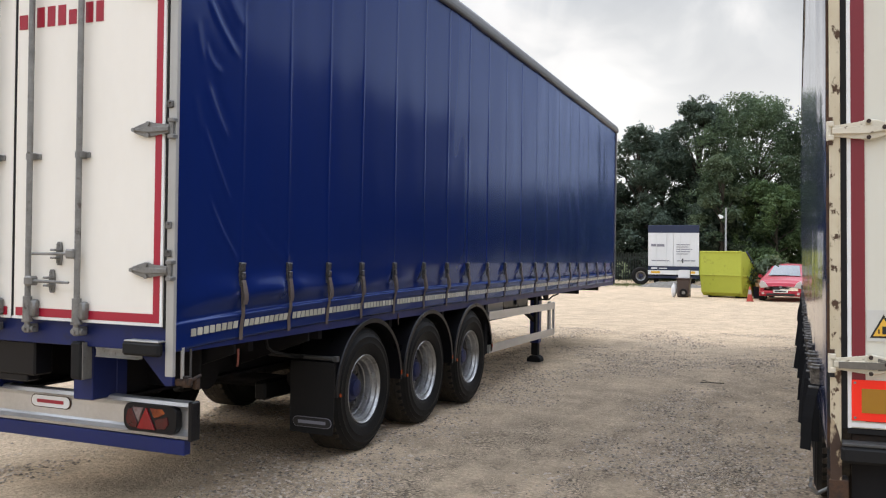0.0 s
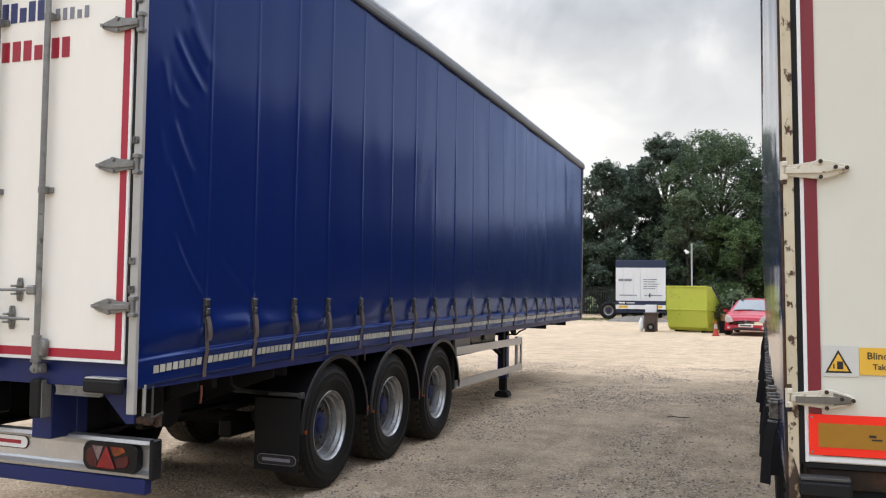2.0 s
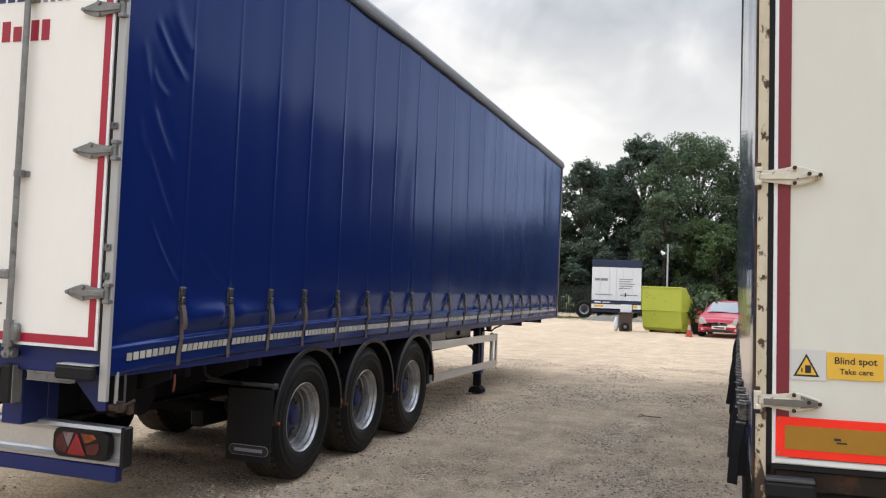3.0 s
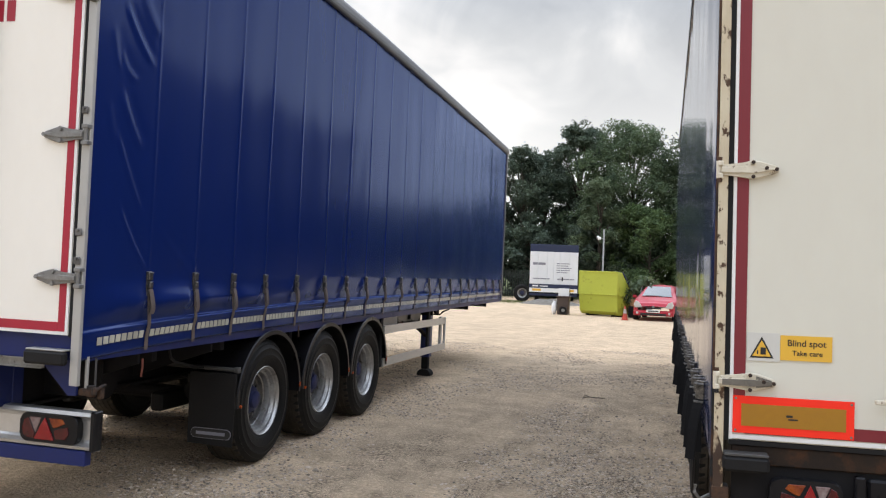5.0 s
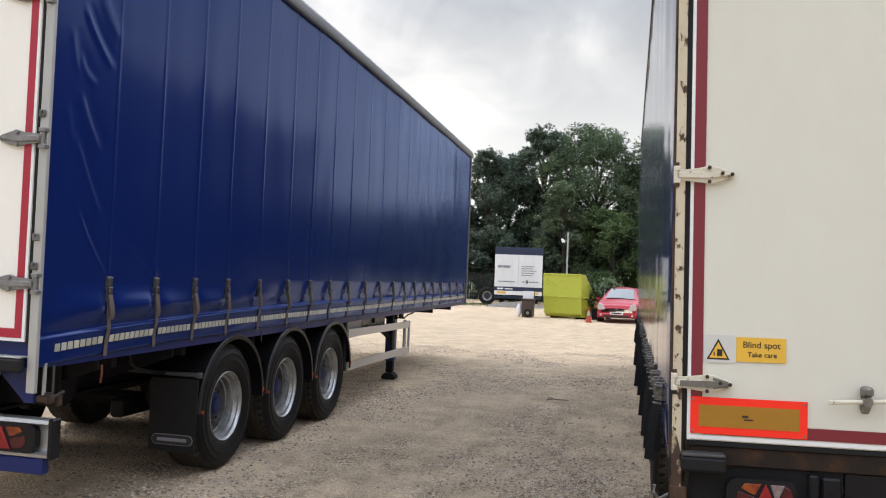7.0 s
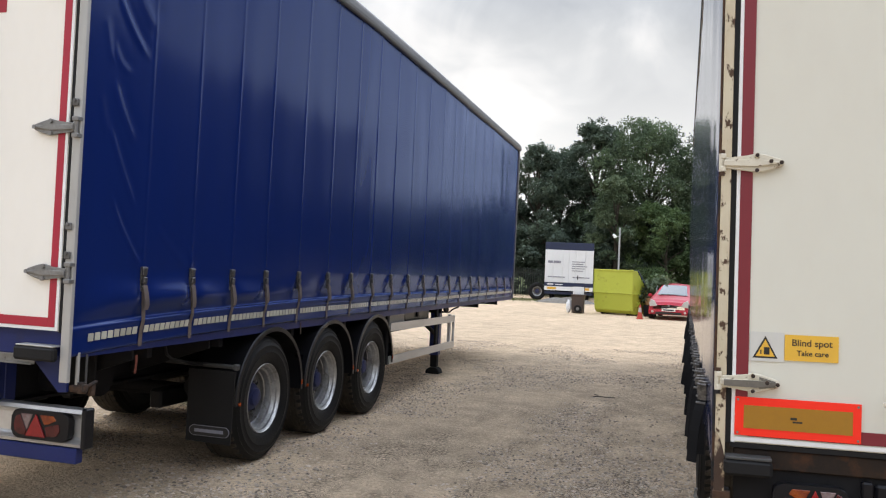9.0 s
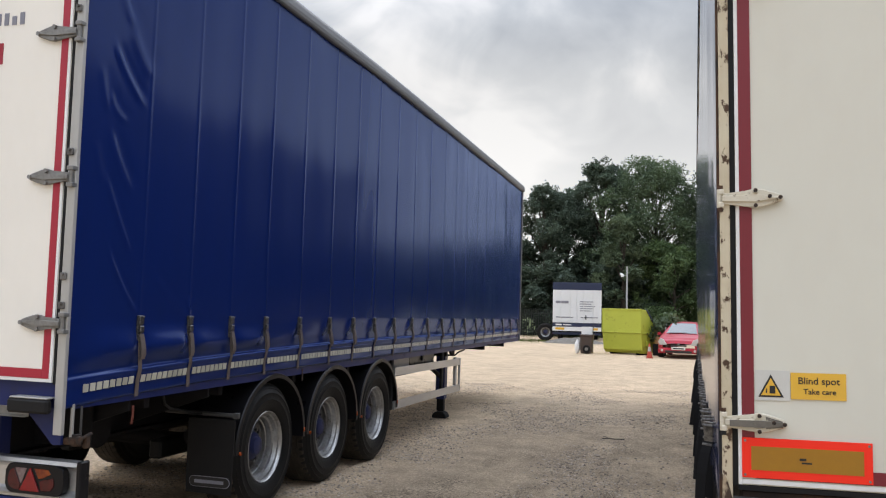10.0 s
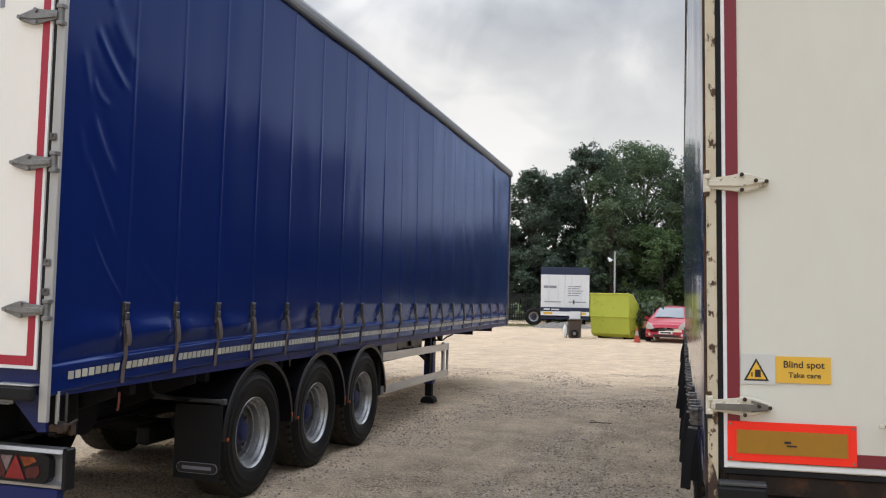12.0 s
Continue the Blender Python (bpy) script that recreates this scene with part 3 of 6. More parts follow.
# ---- the blue curtain-sided trailer ----
SIDE, FAR_SIDE, REAR, FRONT = -3.45, -6.0, 4.26, 17.74  # curtain plane, other side, door plane, headboard
BUCKLES = [4.97, 5.55, 6.13, 6.70, 7.35, 8.03, 8.65, 9.28, 9.95, 10.63, 11.3, 12.0, 12.63, 13.28, 14.0, 14.6, 15.27, 16.07, 16.8, 17.5]
HUBS = [6.83, 8.14, 9.45]
HUB_Z = 0.535


def roof_z(y):
    return 4.515 - 0.145 * (max(0.0, y - 9.0) / 8.7) ** 1.2


def hem_low(y):  # lower edge of the curtain
    return 1.178 - 0.058 * math.exp(-(y - 4.33) / 0.9)


def hem_fold(y):  # the fold over the side rave
    return 1.345 - 0.07 * math.exp(-(y - 4.33) / 1.2) + 0.03 * math.exp(-((y - 9.0) / 3.0) ** 2)


def buckle_z(y):
    return 1.662 - 0.0075 * (y - 4.97)


CREASES = [  # (y, z) of the start, the middle and the end, width, height
    (4.571, 3.375, 4.684, 3.229, 4.89, 3.047, 0.026, 0.012), (4.735, 3.52, 4.835, 3.375, 4.96, 3.25, 0.055, 0.010),
    (4.566, 3.051, 4.618, 2.957, 4.733, 2.899, 0.024, 0.005), (4.573, 2.82, 4.655, 2.664, 4.811, 2.461, 0.034, 0.007),
    (4.555, 2.538, 4.670, 2.325, 4.844, 2.055, 0.022, 0.0065), (4.62, 2.075, 4.762, 1.866, 4.945, 1.669, 0.015, 0.0085),
    (4.545, 3.90, 4.63, 3.70, 4.76, 3.52, 0.04, 0.010),
    (4.47, 3.20, 4.50, 3.06, 4.55, 2.92, 0.03, 0.004), (4.46, 2.72, 4.49, 2.60, 4.54, 2.46, 0.03, 0.004),
    (5.50, 1.80, 5.53, 1.74, 5.545, 1.67, 0.022, 0.005), (5.62, 1.78, 5.59, 1.72, 5.565, 1.67, 0.022, 0.004),
    (5.10, 1.93, 5.28, 1.80, 5.49, 1.67, 0.022, 0.003),
]


def curtain_out(y, z):
    """How far the curtain stands out from its plane."""
    tail = min(1.0, max(0.0, (y - 4.35) / 0.7))
    low, fold, bz = hem_low(y), hem_fold(y), buckle_z(y)
    d = 0.0
    k = min(range(len(BUCKLES)), key=lambda i: abs(BUCKLES[i] - y))
    near = y - BUCKLES[k]
    if z > bz - 0.02:
        d += 0.0036 * math.exp(-(near / 0.011) ** 2)  # seam
        for a, b, my, mz, c, e, w, h in CREASES:
            ly, lz = c - a, e - b
            ll = ly * ly + lz * lz
            s = ((y - a) * ly + (z - b) * lz) / ll
            if -0.25 < s < 1.25:
                bow = ((my - a) * lz - (mz - b) * ly) / math.sqrt(ll)
                off = ((y - a) * lz - (z - b) * ly) / math.sqrt(ll) - bow * (1 - (2 * s - 1) ** 2)
                taper = math.exp(-max(0.0, abs(s - 0.5) - 0.3) ** 2 / 0.025)
                d += 0.75 * h * taper * (math.exp(-(off / w) ** 2) - 0.5 * math.exp(-((off + 2 * w) / (1.6 * w)) ** 2))
        d += 0.012 * noise.noise(Vector((y * 0.9, z * 0.35, 4.0))) * min(1.0, (z - bz) / 0.5)
        d += 0.004 * noise.noise(Vector((y * 3.1, z * 0.8, 9.0))) * min(1.0, (z - bz) / 0.3)
    elif z > fold:
        s = (bz - z) / max(bz - fold, 0.01)
        wave = noise.noise(Vector((y * 1.6, s * 1.2, 1.0)))
        front = min(1.0, max(0.0, (y - 5.9) / 2.0))
        tuck = min(1.0, s / 0.86)
        tuck = tuck * tuck * (3 - 2 * tuck)
        flare = min(1.0, max(0.0, (s - 0.93) / 0.07))
        d += (1 - front) * 0.052 * (0.8 + 0.9 * wave) * min(1.0, max(0.0, (y - 4.3) / 0.3)) * math.sin(math.pi * min(1.0, s / 0.95) ** 1.5) ** 2 * (1 - 0.6 * math.exp(-(near / 0.08) ** 2))
        d -= (0.007 + 0.011 * front) * tuck * (1 + 0.5 * wave)
        d += front * 0.017 * math.sin(math.pi * min(1.0, s / 0.8)) ** 2 * math.exp(-((near + 0.07 + 0.16 * s * s) / 0.05) ** 2)
        flare = flare * flare * (3 - 2 * flare)
        d = d * (1 - flare) + (0.006 + 0.016 * tail) * flare
    else:
        s = (fold - z) / max(fold - low, 0.01)
        d += 0.004 + (0.002 + 0.016 * tail) * math.exp(-(s / 0.22) ** 2) + 0.005 * tail * math.exp(-((s - 0.26) / 0.06) ** 2) + 0.002 * math.sin(y * 5.0 + 6 * s) * s
    return d


trailer = thing("curtainside_trailer", (-4.72, 8.1, 0), "blue curtain-sided semi-trailer with cream rear doors, parked on its legs", "trailer")


def left_curtain():
    ys = steps(4.275, 5.55, 0.0125)[:-1]
    for a, b in zip(BUCKLES[1:], BUCKLES[2:] + [17.72]):
        ys += [a + f * (b - a) for f in (0.0, 0.02, 0.04, 0.08, 0.14, 0.22, 0.32, 0.42, 0.52, 0.62, 0.72, 0.79, 0.85, 0.91, 0.96, 0.98)]
    ys = sorted({round(y, 4) for y in ys if y < 17.7}) + [17.72]
    def place(y, t):
        if t < 0.25:
            z = hem_low(y) + (hem_fold(y) - hem_low(y)) * t / 0.25
        elif t < 0.55:
            z = hem_fold(y) + (buckle_z(y) - hem_fold(y)) * (t - 0.25) / 0.3
        else:
            z = buckle_z(y) + (roof_z(y) - 0.135 - buckle_z(y)) * (t - 0.55) / 0.45
        return (SIDE - 0.03 + curtain_out(y, z), y, z)

    ts = [0.0, 0.03, 0.06, 0.09, 0.12, 0.14, 0.155, 0.165, 0.175, 0.185, 0.195, 0.205, 0.215, 0.225, 0.234, 0.242, 0.25, 0.256, 0.262, 0.268, 0.275, 0.285, 0.295] + [0.31 + 0.24 * i / 18 for i in range(18)] + [0.55 + 0.45 * i / 150 for i in range(151)]
    me = surface(ys, ts, place, thick=-0.004)
    me.materials.append(M["curtain"])
    me.flip_normals()
    me.shade_smooth()
    piece("side_curtain", me, trailer, label="taut glossy blue vinyl curtain creased at its rear edge")


left_curtain()
part("far_curtain", box(FAR_SIDE, FAR_SIDE + 0.01, 4.33, 17.72, 1.18, 4.16, bm=None), "curtain", trailer)
part("headboard", box(FAR_SIDE, SIDE - 0.05, FRONT - 0.04, FRONT, 1.1, 4.34), "roof_grey", trailer)
part("front_post", box(SIDE - 0.09, SIDE - 0.01, FRONT - 0.015, FRONT + 0.05, 1.13, 4.22, 0.008), "roof_grey", trailer)
part("roof", prism([(y, roof_z(y) - 0.02) for y in steps(4.28, FRONT, 1.0)] + [(y, roof_z(y)) for y in reversed(steps(4.28, FRONT, 1.0))], "x", FAR_SIDE + 0.05, SIDE - 0.05), "roof_grey", trailer)


def cantrail(x0, x1):
    bm = bmesh.new()
    out = 1 if x1 > -4.7 else -1
    xo, xi = (x1, x0) if out > 0 else (x0, x1)
    prof = [(xo - out * 0.012, -0.145), (xo, -0.13), (xo + out * 0.004, -0.10), (xo - out * 0.004, -0.05), (xo - out * 0.012, -0.03), (xo - out * 0.035, 0.0), (xi, 0.0), (xi, -0.145)]
    rows = [[bm.verts.new((x, y, roof_z(y) + dz)) for x, dz in prof] for y in steps(4.28, FRONT + 0.05, 0.5)]
    bm.faces.new(rows[0])
    bm.faces.new(rows[-1][::-1])
    k = len(prof)
    for a, b in zip(rows, rows[1:]):
        for i in range(k):
            bm.faces.new((a[i], b[i], b[(i + 1) % k], a[(i + 1) % k]))
    return bm


part("cantrail", cantrail(SIDE - 0.08, SIDE + 0.012), "roof_grey", trailer, "grey metal roof rail")
part("cantrail", cantrail(FAR_SIDE - 0.012, FAR_SIDE + 0.08), "roof_grey", trailer, "grey metal roof rail")
part("floor_deck", box(FAR_SIDE + 0.03, SIDE - 0.06, 4.34, 17.7, 1.13, 1.19), "under", trailer)
part("side_rave", box(SIDE - 0.07, SIDE - 0.035, 4.4, 17.7, 1.11, 1.3), "blue_paint", trailer)


# straps and buckles along the lower edge
def buckle_mesh():
    bm = box(-0.004, 0.006, -0.028, 0.028, -0.165, 0.0, 0.002)
    box(0.004, 0.02, -0.024, 0.024, -0.06, -0.006, 0.004, bm)
    box(0.004, 0.026, -0.021, 0.021, -0.115, -0.068, 0.005, bm)
    rod((0.014, -0.03, -0.135), (0.014, 0.03, -0.135), 0.008, bm, 8)
    rod((0.012, -0.03, -0.01), (0.012, 0.03, -0.01), 0.007, bm, 8)
    box(0.004, 0.016, -0.023, 0.023, -0.165, -0.145, 0.003, bm)
    return mesh_of(bm, "buckle", M["buckle"])


def straps():
    buckle = buckle_mesh()
    for n, y in enumerate(BUCKLES):
        bz = buckle_z(y)
        rng = random.Random(n)
        z0, zf, zl = bz - 0.14, hem_fold(y), hem_low(y)
        lip = max(curtain_out(y, zf - 0.01 * k) for k in range(4)) + 0.006
        path = [(0.014 + (lip - 0.014) * i / 5, z0 - bz + (zf - z0) * i / 5) for i in range(6)]
        path += [(curtain_out(y, zf + (zl - zf) * k / 5) + 0.006, zf - bz + (zl - 0.015 - zf) * k / 5) for k in range(1, 6)]
        bm = ribbon(path, 0.036, 0.004)
        t = rng.uniform(0.002, 0.014)
        ln = rng.uniform(0.85, 1.05)
        tail = [(0.022, -0.12), (0.03 + t * 0.5, -0.12 - 0.05 * ln), (0.034 + t, -0.12 - 0.10 * ln), (0.036 + t, -0.12 - 0.135 * ln), (0.03 + t * 0.6, -0.12 - 0.165 * ln)]
        ribbon(tail, 0.045, 0.006, bm=bm)
        ob = part("strap", bm, "strap", trailer, smooth=True, at=Matrix.Translation((SIDE - 0.028, y, bz)) @ pose(0, 0, 0, rng.uniform(-1.5, 1.5)))
        piece("buckle", buckle, ob, Matrix.Translation((0.004, 0, 0)) @ Matrix.Diagonal((1, 0.98, 1, 1)), "dark worn steel over-centre buckle" if n == 0 else "")


straps()
part("loose_strap_end", ribbon([(SIDE - 0.03, 1.075), (SIDE - 0.028, 1.02), (SIDE - 0.035, 0.955)], 0.019, 0.005), "strap_red", trailer, "faded red strap end hanging down", at=Matrix.Translation((0, 4.955, 0)))
part("loose_strap_end", ribbon([(SIDE - 0.03, 1.16), (SIDE - 0.028, 1.05)], 0.02, 0.005), "rust", trailer, at=Matrix.Translation((0, 7.47, 0)))


# rear frame
def rear_post(x0, x1):
    bm = box(x0, x1, REAR - 0.002, REAR + 0.03, 0.975, roof_z(4.3), 0.004)
    return bm


part("rear_post", rear_post(-3.508, -3.450), "post_grey", trailer, "bare grey corner post")
part("rear_post", rear_post(FAR_SIDE - 0.003, FAR_SIDE + 0.075), "post_grey", trailer, "bare grey corner post")
part("header", box(FAR_SIDE + 0.08, -3.53, REAR, REAR + 0.08, 4.30, 4.5, 0.006), "post_grey", trailer)
part("rear_sill", box(FAR_SIDE + 0.08, -3.509, REAR + 0.035, REAR + 0.24, 1.115, 1.285, 0.006), "blue_paint", trailer, "blue painted steel sill")
part("door_seal", box(-3.5295, -3.509, REAR - 0.001, REAR + 0.05, 1.262, 4.30, 0.003), "rubber", trailer)
part("door_seal", box(FAR_SIDE + 0.077, FAR_SIDE + 0.098, REAR - 0.008, REAR + 0.05, 1.275, 4.30, 0.003), "rubber", trailer)


for z in (1.72, 1.89, 2.62, 3.48):
    part("rope_cleat", box(-3.512, -3.468, REAR - 0.016, REAR - 0.0025, z - 0.022, z + 0.022, 0.005, rod((-3.49, REAR - 0.027, z + 0.012), (-3.49, REAR - 0.004, z + 0.012), 0.009, seg=8)), "disc", trailer)


def hinge_mesh(mat, sign=1, pin=0.062, lug=0.034):
    """A strap hinge; its pin at x = 0, its tip at -0.285 times sign; y towards the viewer is negative."""
    s = sign
    bm = bmesh.new()
    pts = [(-0.285, -0.004), (-0.272, 0.016), (-0.19, 0.042), (-0.15, 0.046), (-0.11, 0.03), (-0.03, 0.026), (0.0, 0.026), (0.0, -0.03), (-0.03, -0.03), (-0.11, -0.036), (-0.15, -0.05), (-0.19, -0.046), (-0.272, -0.02)]
    prism([(s * x, z) for x, z in pts], "y", -0.022, 0.0, bm, 0.005)
    prism([(s * x, z) for x, z in ((-0.26, 0.003), (-0.16, 0.014), (0.0, 0.012), (0.0, -0.018), (-0.16, -0.02), (-0.26, -0.008))], "y", -0.034, -0.02, bm, 0.004)
    for bx, bz in ((-0.155, 0.034), (-0.155, -0.04), (-0.268, -0.002)):
        rod((s * bx, -0.036, bz), (s * bx, -0.018, bz), 0.013, bm, 8)
    rod((s * 0.012, -0.012, -pin), (s * 0.012, -0.012, pin), 0.013, bm, 10)
    for z in (pin - 0.026, -pin):
        box(s * -0.01, s * lug, -0.03, 0.02, z, z + 0.026, 0.004, bm)
    return mesh_of(bm, "hinge", M[mat])


def keeper_mesh():
    bm = box(-0.03, 0.03, -0.055, 0.0, -0.022, 0.022, 0.006)
    box(0.02, 0.058, -0.02, 0.0, -0.018, 0.018, 0.004, bm)
    rod((0.0, -0.066, 0), (0.0, -0.05, 0), 0.008, bm, 8)
    return mesh_of(bm, "rod_bracket", M["steel"])


HINGE_L = hinge_mesh("steel")
HINGE_L_MIRROR = hinge_mesh("steel", -1)
KEEPER = keeper_mesh()


def rear_door(x0, x1, hinge_x, sign, rods, red_out):
    """A cream composite door with a red stripe along its outer and lower edges."""
    z0, z1 = 1.272, 4.295
    door = part("door", box(x0, x1, REAR, REAR + 0.04, z0, z1, 0.006), "door_white", trailer, "cream rear door with a red reflective border")
    part("edge_trim", box(x0 + 0.002, x1 - 0.002, REAR - 0.006, REAR - 0.002, z0 + 0.002, z0 + 0.020), "edge_white", door)
    side = (x1 - 0.021, x1 - 0.002) if sign > 0 else (x0 + 0.002, x0 + 0.021)
    part("edge_trim", box(*side, REAR - 0.006, REAR - 0.002, z0 + 0.022, z1 - 0.002), "edge_white", door)
    r = (x1 - 0.071, x1 - 0.022) if sign > 0 else (x0 + 0.022, x0 + 0.071)
    part("red_stripe", box(*r, REAR - 0.007, REAR - 0.002, z0 + 0.022, z1 - 0.04), "red_tape", door, "red reflective tape")
    lower = (x0 + 0.03, r[0] - 0.001) if sign > 0 else (r[1] + 0.001, x1 - 0.03)
    part("red_stripe", box(*lower, REAR - 0.007, REAR - 0.002, z0 + 0.022, z0 + 0.076), "red_tape", door, "red reflective tape")
    for z in (1.617, 2.472, 3.335, 4.02):
        piece("hinge", HINGE_L if sign > 0 else HINGE_L_MIRROR, door, Matrix.Translation((hinge_x, REAR - 0.004, z)))
    for x in rods:
        part("lock_rod", rod((x, REAR - 0.045, 1.24), (x, REAR - 0.045, 4.36), 0.019, seg=14), "steel", door, smooth=True)
        part("rod_sleeve", rod((x, REAR - 0.045, 1.262), (x, REAR - 0.045, 1.425), 0.029, box(x + 0.012, x + 0.066, REAR - 0.055, REAR, 1.292, 1.405, 0.012, rod((x, REAR - 0.045, 1.262), (x, REAR - 0.045, 1.28), 0.034, seg=14)), 14), "steel", door, smooth=True)
        cam_bm = rod((x - 0.045, REAR - 0.03, 1.215), (x + 0.045, REAR - 0.03, 1.215), 0.02)
        box(x - 0.024, x + 0.024, REAR - 0.062, REAR + 0.03, 1.19, 1.245, 0.008, cam_bm)
        rod((x, REAR - 0.075, 1.215), (x, REAR - 0.05, 1.215), 0.012, cam_bm, 8)
        part("locking_cam", cam_bm, "steel", door, "worn galvanised locking cam")
        for z in (2.33, 3.43):
            piece("rod_bracket", KEEPER, door, Matrix.Translation((x, REAR, z)))
    return door


def door_handle(door, x_hub, z, x_end, seat):
    bm = rod((x_hub, REAR - 0.06, z), (x_end, REAR - 0.06, z - 0.004), 0.011, r2=0.008)
    box(x_hub - 0.034, x_hub + 0.034, REAR - 0.085, REAR - 0.02, z - 0.03, z + 0.03, 0.01, bm)
    part("door_handle", bm, "steel", door)
    bm = prism([(seat - 0.014, z - 0.075), (seat + 0.014, z - 0.075), (seat + 0.024, z - 0.03), (seat + 0.016, z), (seat + 0.024, z + 0.03), (seat + 0.014, z + 0.075), (seat - 0.014, z + 0.075), (seat - 0.024, z + 0.03), (seat - 0.016, z), (seat - 0.024, z - 0.03)], "y", REAR - 0.02, REAR, None, 0.004)
    box(seat - 0.02, seat + 0.02, REAR - 0.07, REAR - 0.018, z + 0.016, z + 0.03, 0.004, bm)
    box(seat - 0.02, seat + 0.02, REAR - 0.07, REAR - 0.018, z - 0.034, z - 0.02, 0.004, bm)
    for dz in (-0.055, 0.055):
        rod((seat, REAR - 0.028, z + dz), (seat, REAR - 0.015, z + dz), 0.009, bm, 8)
    part("handle_catch", bm, "steel", door)


door_r = rear_door(-4.766, -3.530, -3.482, 1, (-4.588, -4.170), True)
door_l = rear_door(-5.9, -4.786, -5.968, -1, (-5.33, -4.905), True)
part("centre_seal", box(-4.785, -4.767, REAR + 0.002, REAR + 0.035, 1.287, 4.295), "rubber", trailer)
door_handle(door_r, -4.205, 1.705, -4.54, -4.357)
door_handle(door_r, -4.555, 1.527, -4.225, -4.415)
door_handle(door_l, -5.33, 1.703, -5.0, -5.12)


def word_bars(x0, x1, z0, z1, count, mat, door, y, fill=0.72, rnd=1):
    """Unreadable lettering as plain upright bars."""
    rng = random.Random(rnd)
    step = (x1 - x0) / count
    bm = bmesh.new()
    for i in range(count):
        h = z1 if rng.random() < 0.6 else z0 + (z1 - z0) * 0.72
        box(x0 + step * i, x0 + step * (i + fill), y - 0.0045, y - 0.0005, z0, h, bm=bm)
    part("lettering", bm, mat, door)


word_bars(-4.59, -4.225, 3.172, 3.302, 4, "letter_red", door_r, REAR, 0.7, 3)
word_bars(-4.175, -4.005, 3.17, 3.30, 2, "letter_red", door_r, REAR, 0.7, 4)
word_bars(-4.745, -4.66, 3.17, 3.30, 1, "letter_red", door_r, REAR, 0.85, 5)
word_bars(-5.10, -4.92, 3.172, 3.30, 2, "letter_red", door_l, REAR, 0.75, 6)
word_bars(-4.60, -4.225, 3.425, 3.555, 5, "letter_blue", door_r, REAR, 0.7, 7)
word_bars(-4.74, -4.66, 3.425, 3.555, 1, "letter_blue", door_r, REAR, 0.85, 8)
word_bars(-4.15, -3.86, 3.41, 3.485, 5, "letter_grey", door_r, REAR, 0.55, 9)

# under the doors
part("buffer", box(-3.80, -3.512, 4.205, 4.256, 1.095, 1.178, 0.014), "rubber", trailer, "black rubber dock buffer")
part("buffer_plate", box(-3.785, -3.522, 4.212, 4.3, 1.179, 1.188, 0.003), "post_grey", trailer)
part("buffer", box(FAR_SIDE + 0.12, FAR_SIDE + 0.4, 4.205, 4.3, 1.085, 1.165, 0.014), "rubber", trailer, "black rubber dock buffer")
part("buffer", box(-4.262, -4.163, 4.25, 4.345, 0.905, 1.148, 0.016), "rubber", trailer, "upright black rubber buffer")
part("buffer_plate", box(-4.162, -4.156, 4.258, 4.335, 0.908, 1.145, 0.001), "steel", trailer)
part("buffer_bracket", box(-4.327, -4.165, 4.352, 4.62, 0.762, 1.115, 0.006), "blue_paint", trailer, "blue steel bracket")
part("buffer_bracket", box(-5.285, -5.12, 4.352, 4.62, 0.762, 1.115, 0.006), "blue_paint", trailer, "blue steel bracket")
part("latch_bar", box(-4.09, -3.72, 4.30, 4.31, 1.062, 1.118, 0.003, box(-4.08, -3.73, 4.285, 4.315, 1.110, 1.118, bm=box(-4.08, -3.73, 4.285, 4.315, 1.058, 1.064))), "steel", trailer)
part("gusset", prism([(-3.80, 1.115), (-3.52, 1.115), (-3.52, 0.905), (-3.575, 0.90)], "y", 4.345, 4.365), "blue_paint", trailer, "blue triangular gusset")
part("hanging_box", box(-5.15, -4.66, 4.345, 4.5, 0.885, 1.115, 0.012, box(-5.15, -4.74, 4.36, 4.49, 0.84, 0.89, 0.008)), "plastic", trailer, "black plastic box under the sill")
part("tensioner_pole", rod((-3.48, 4.385, 0.95), (-3.48, 4.385, 1.14), 0.012, seg=12), "post_grey", trailer, smooth=True)
part("tensioner_pole", rod((-3.437, 4.41, 0.93), (-3.437, 4.41, 1.13), 0.007, seg=8), "flap_steel", trailer, smooth=True)
ratchet = box(-3.52, -3.43, 4.36, 4.46, 0.905, 0.945, 0.008)
rod((-3.445, 4.39, 0.90), (-3.445, 4.39, 0.965), 0.028, ratchet, 10)
part("ratchet_handle", rod((-3.415, 4.36, 0.935), (-3.40, 4.46, 0.965), 0.011, box(-3.42, -3.395, 4.35, 4.385, 0.915, 0.96, 0.006), 8), "rust", trailer)
box(-3.43, -3.40, 4.42, 4.46, 0.88, 0.955, 0.006, ratchet)
part("ratchet", ratchet, "rust", trailer, "rusty curtain ratchet")


part("rear_cross_plate", box(-4.2, -3.75, 4.90, 4.92, 0.79, 1.112, 0.004), "under", trailer)


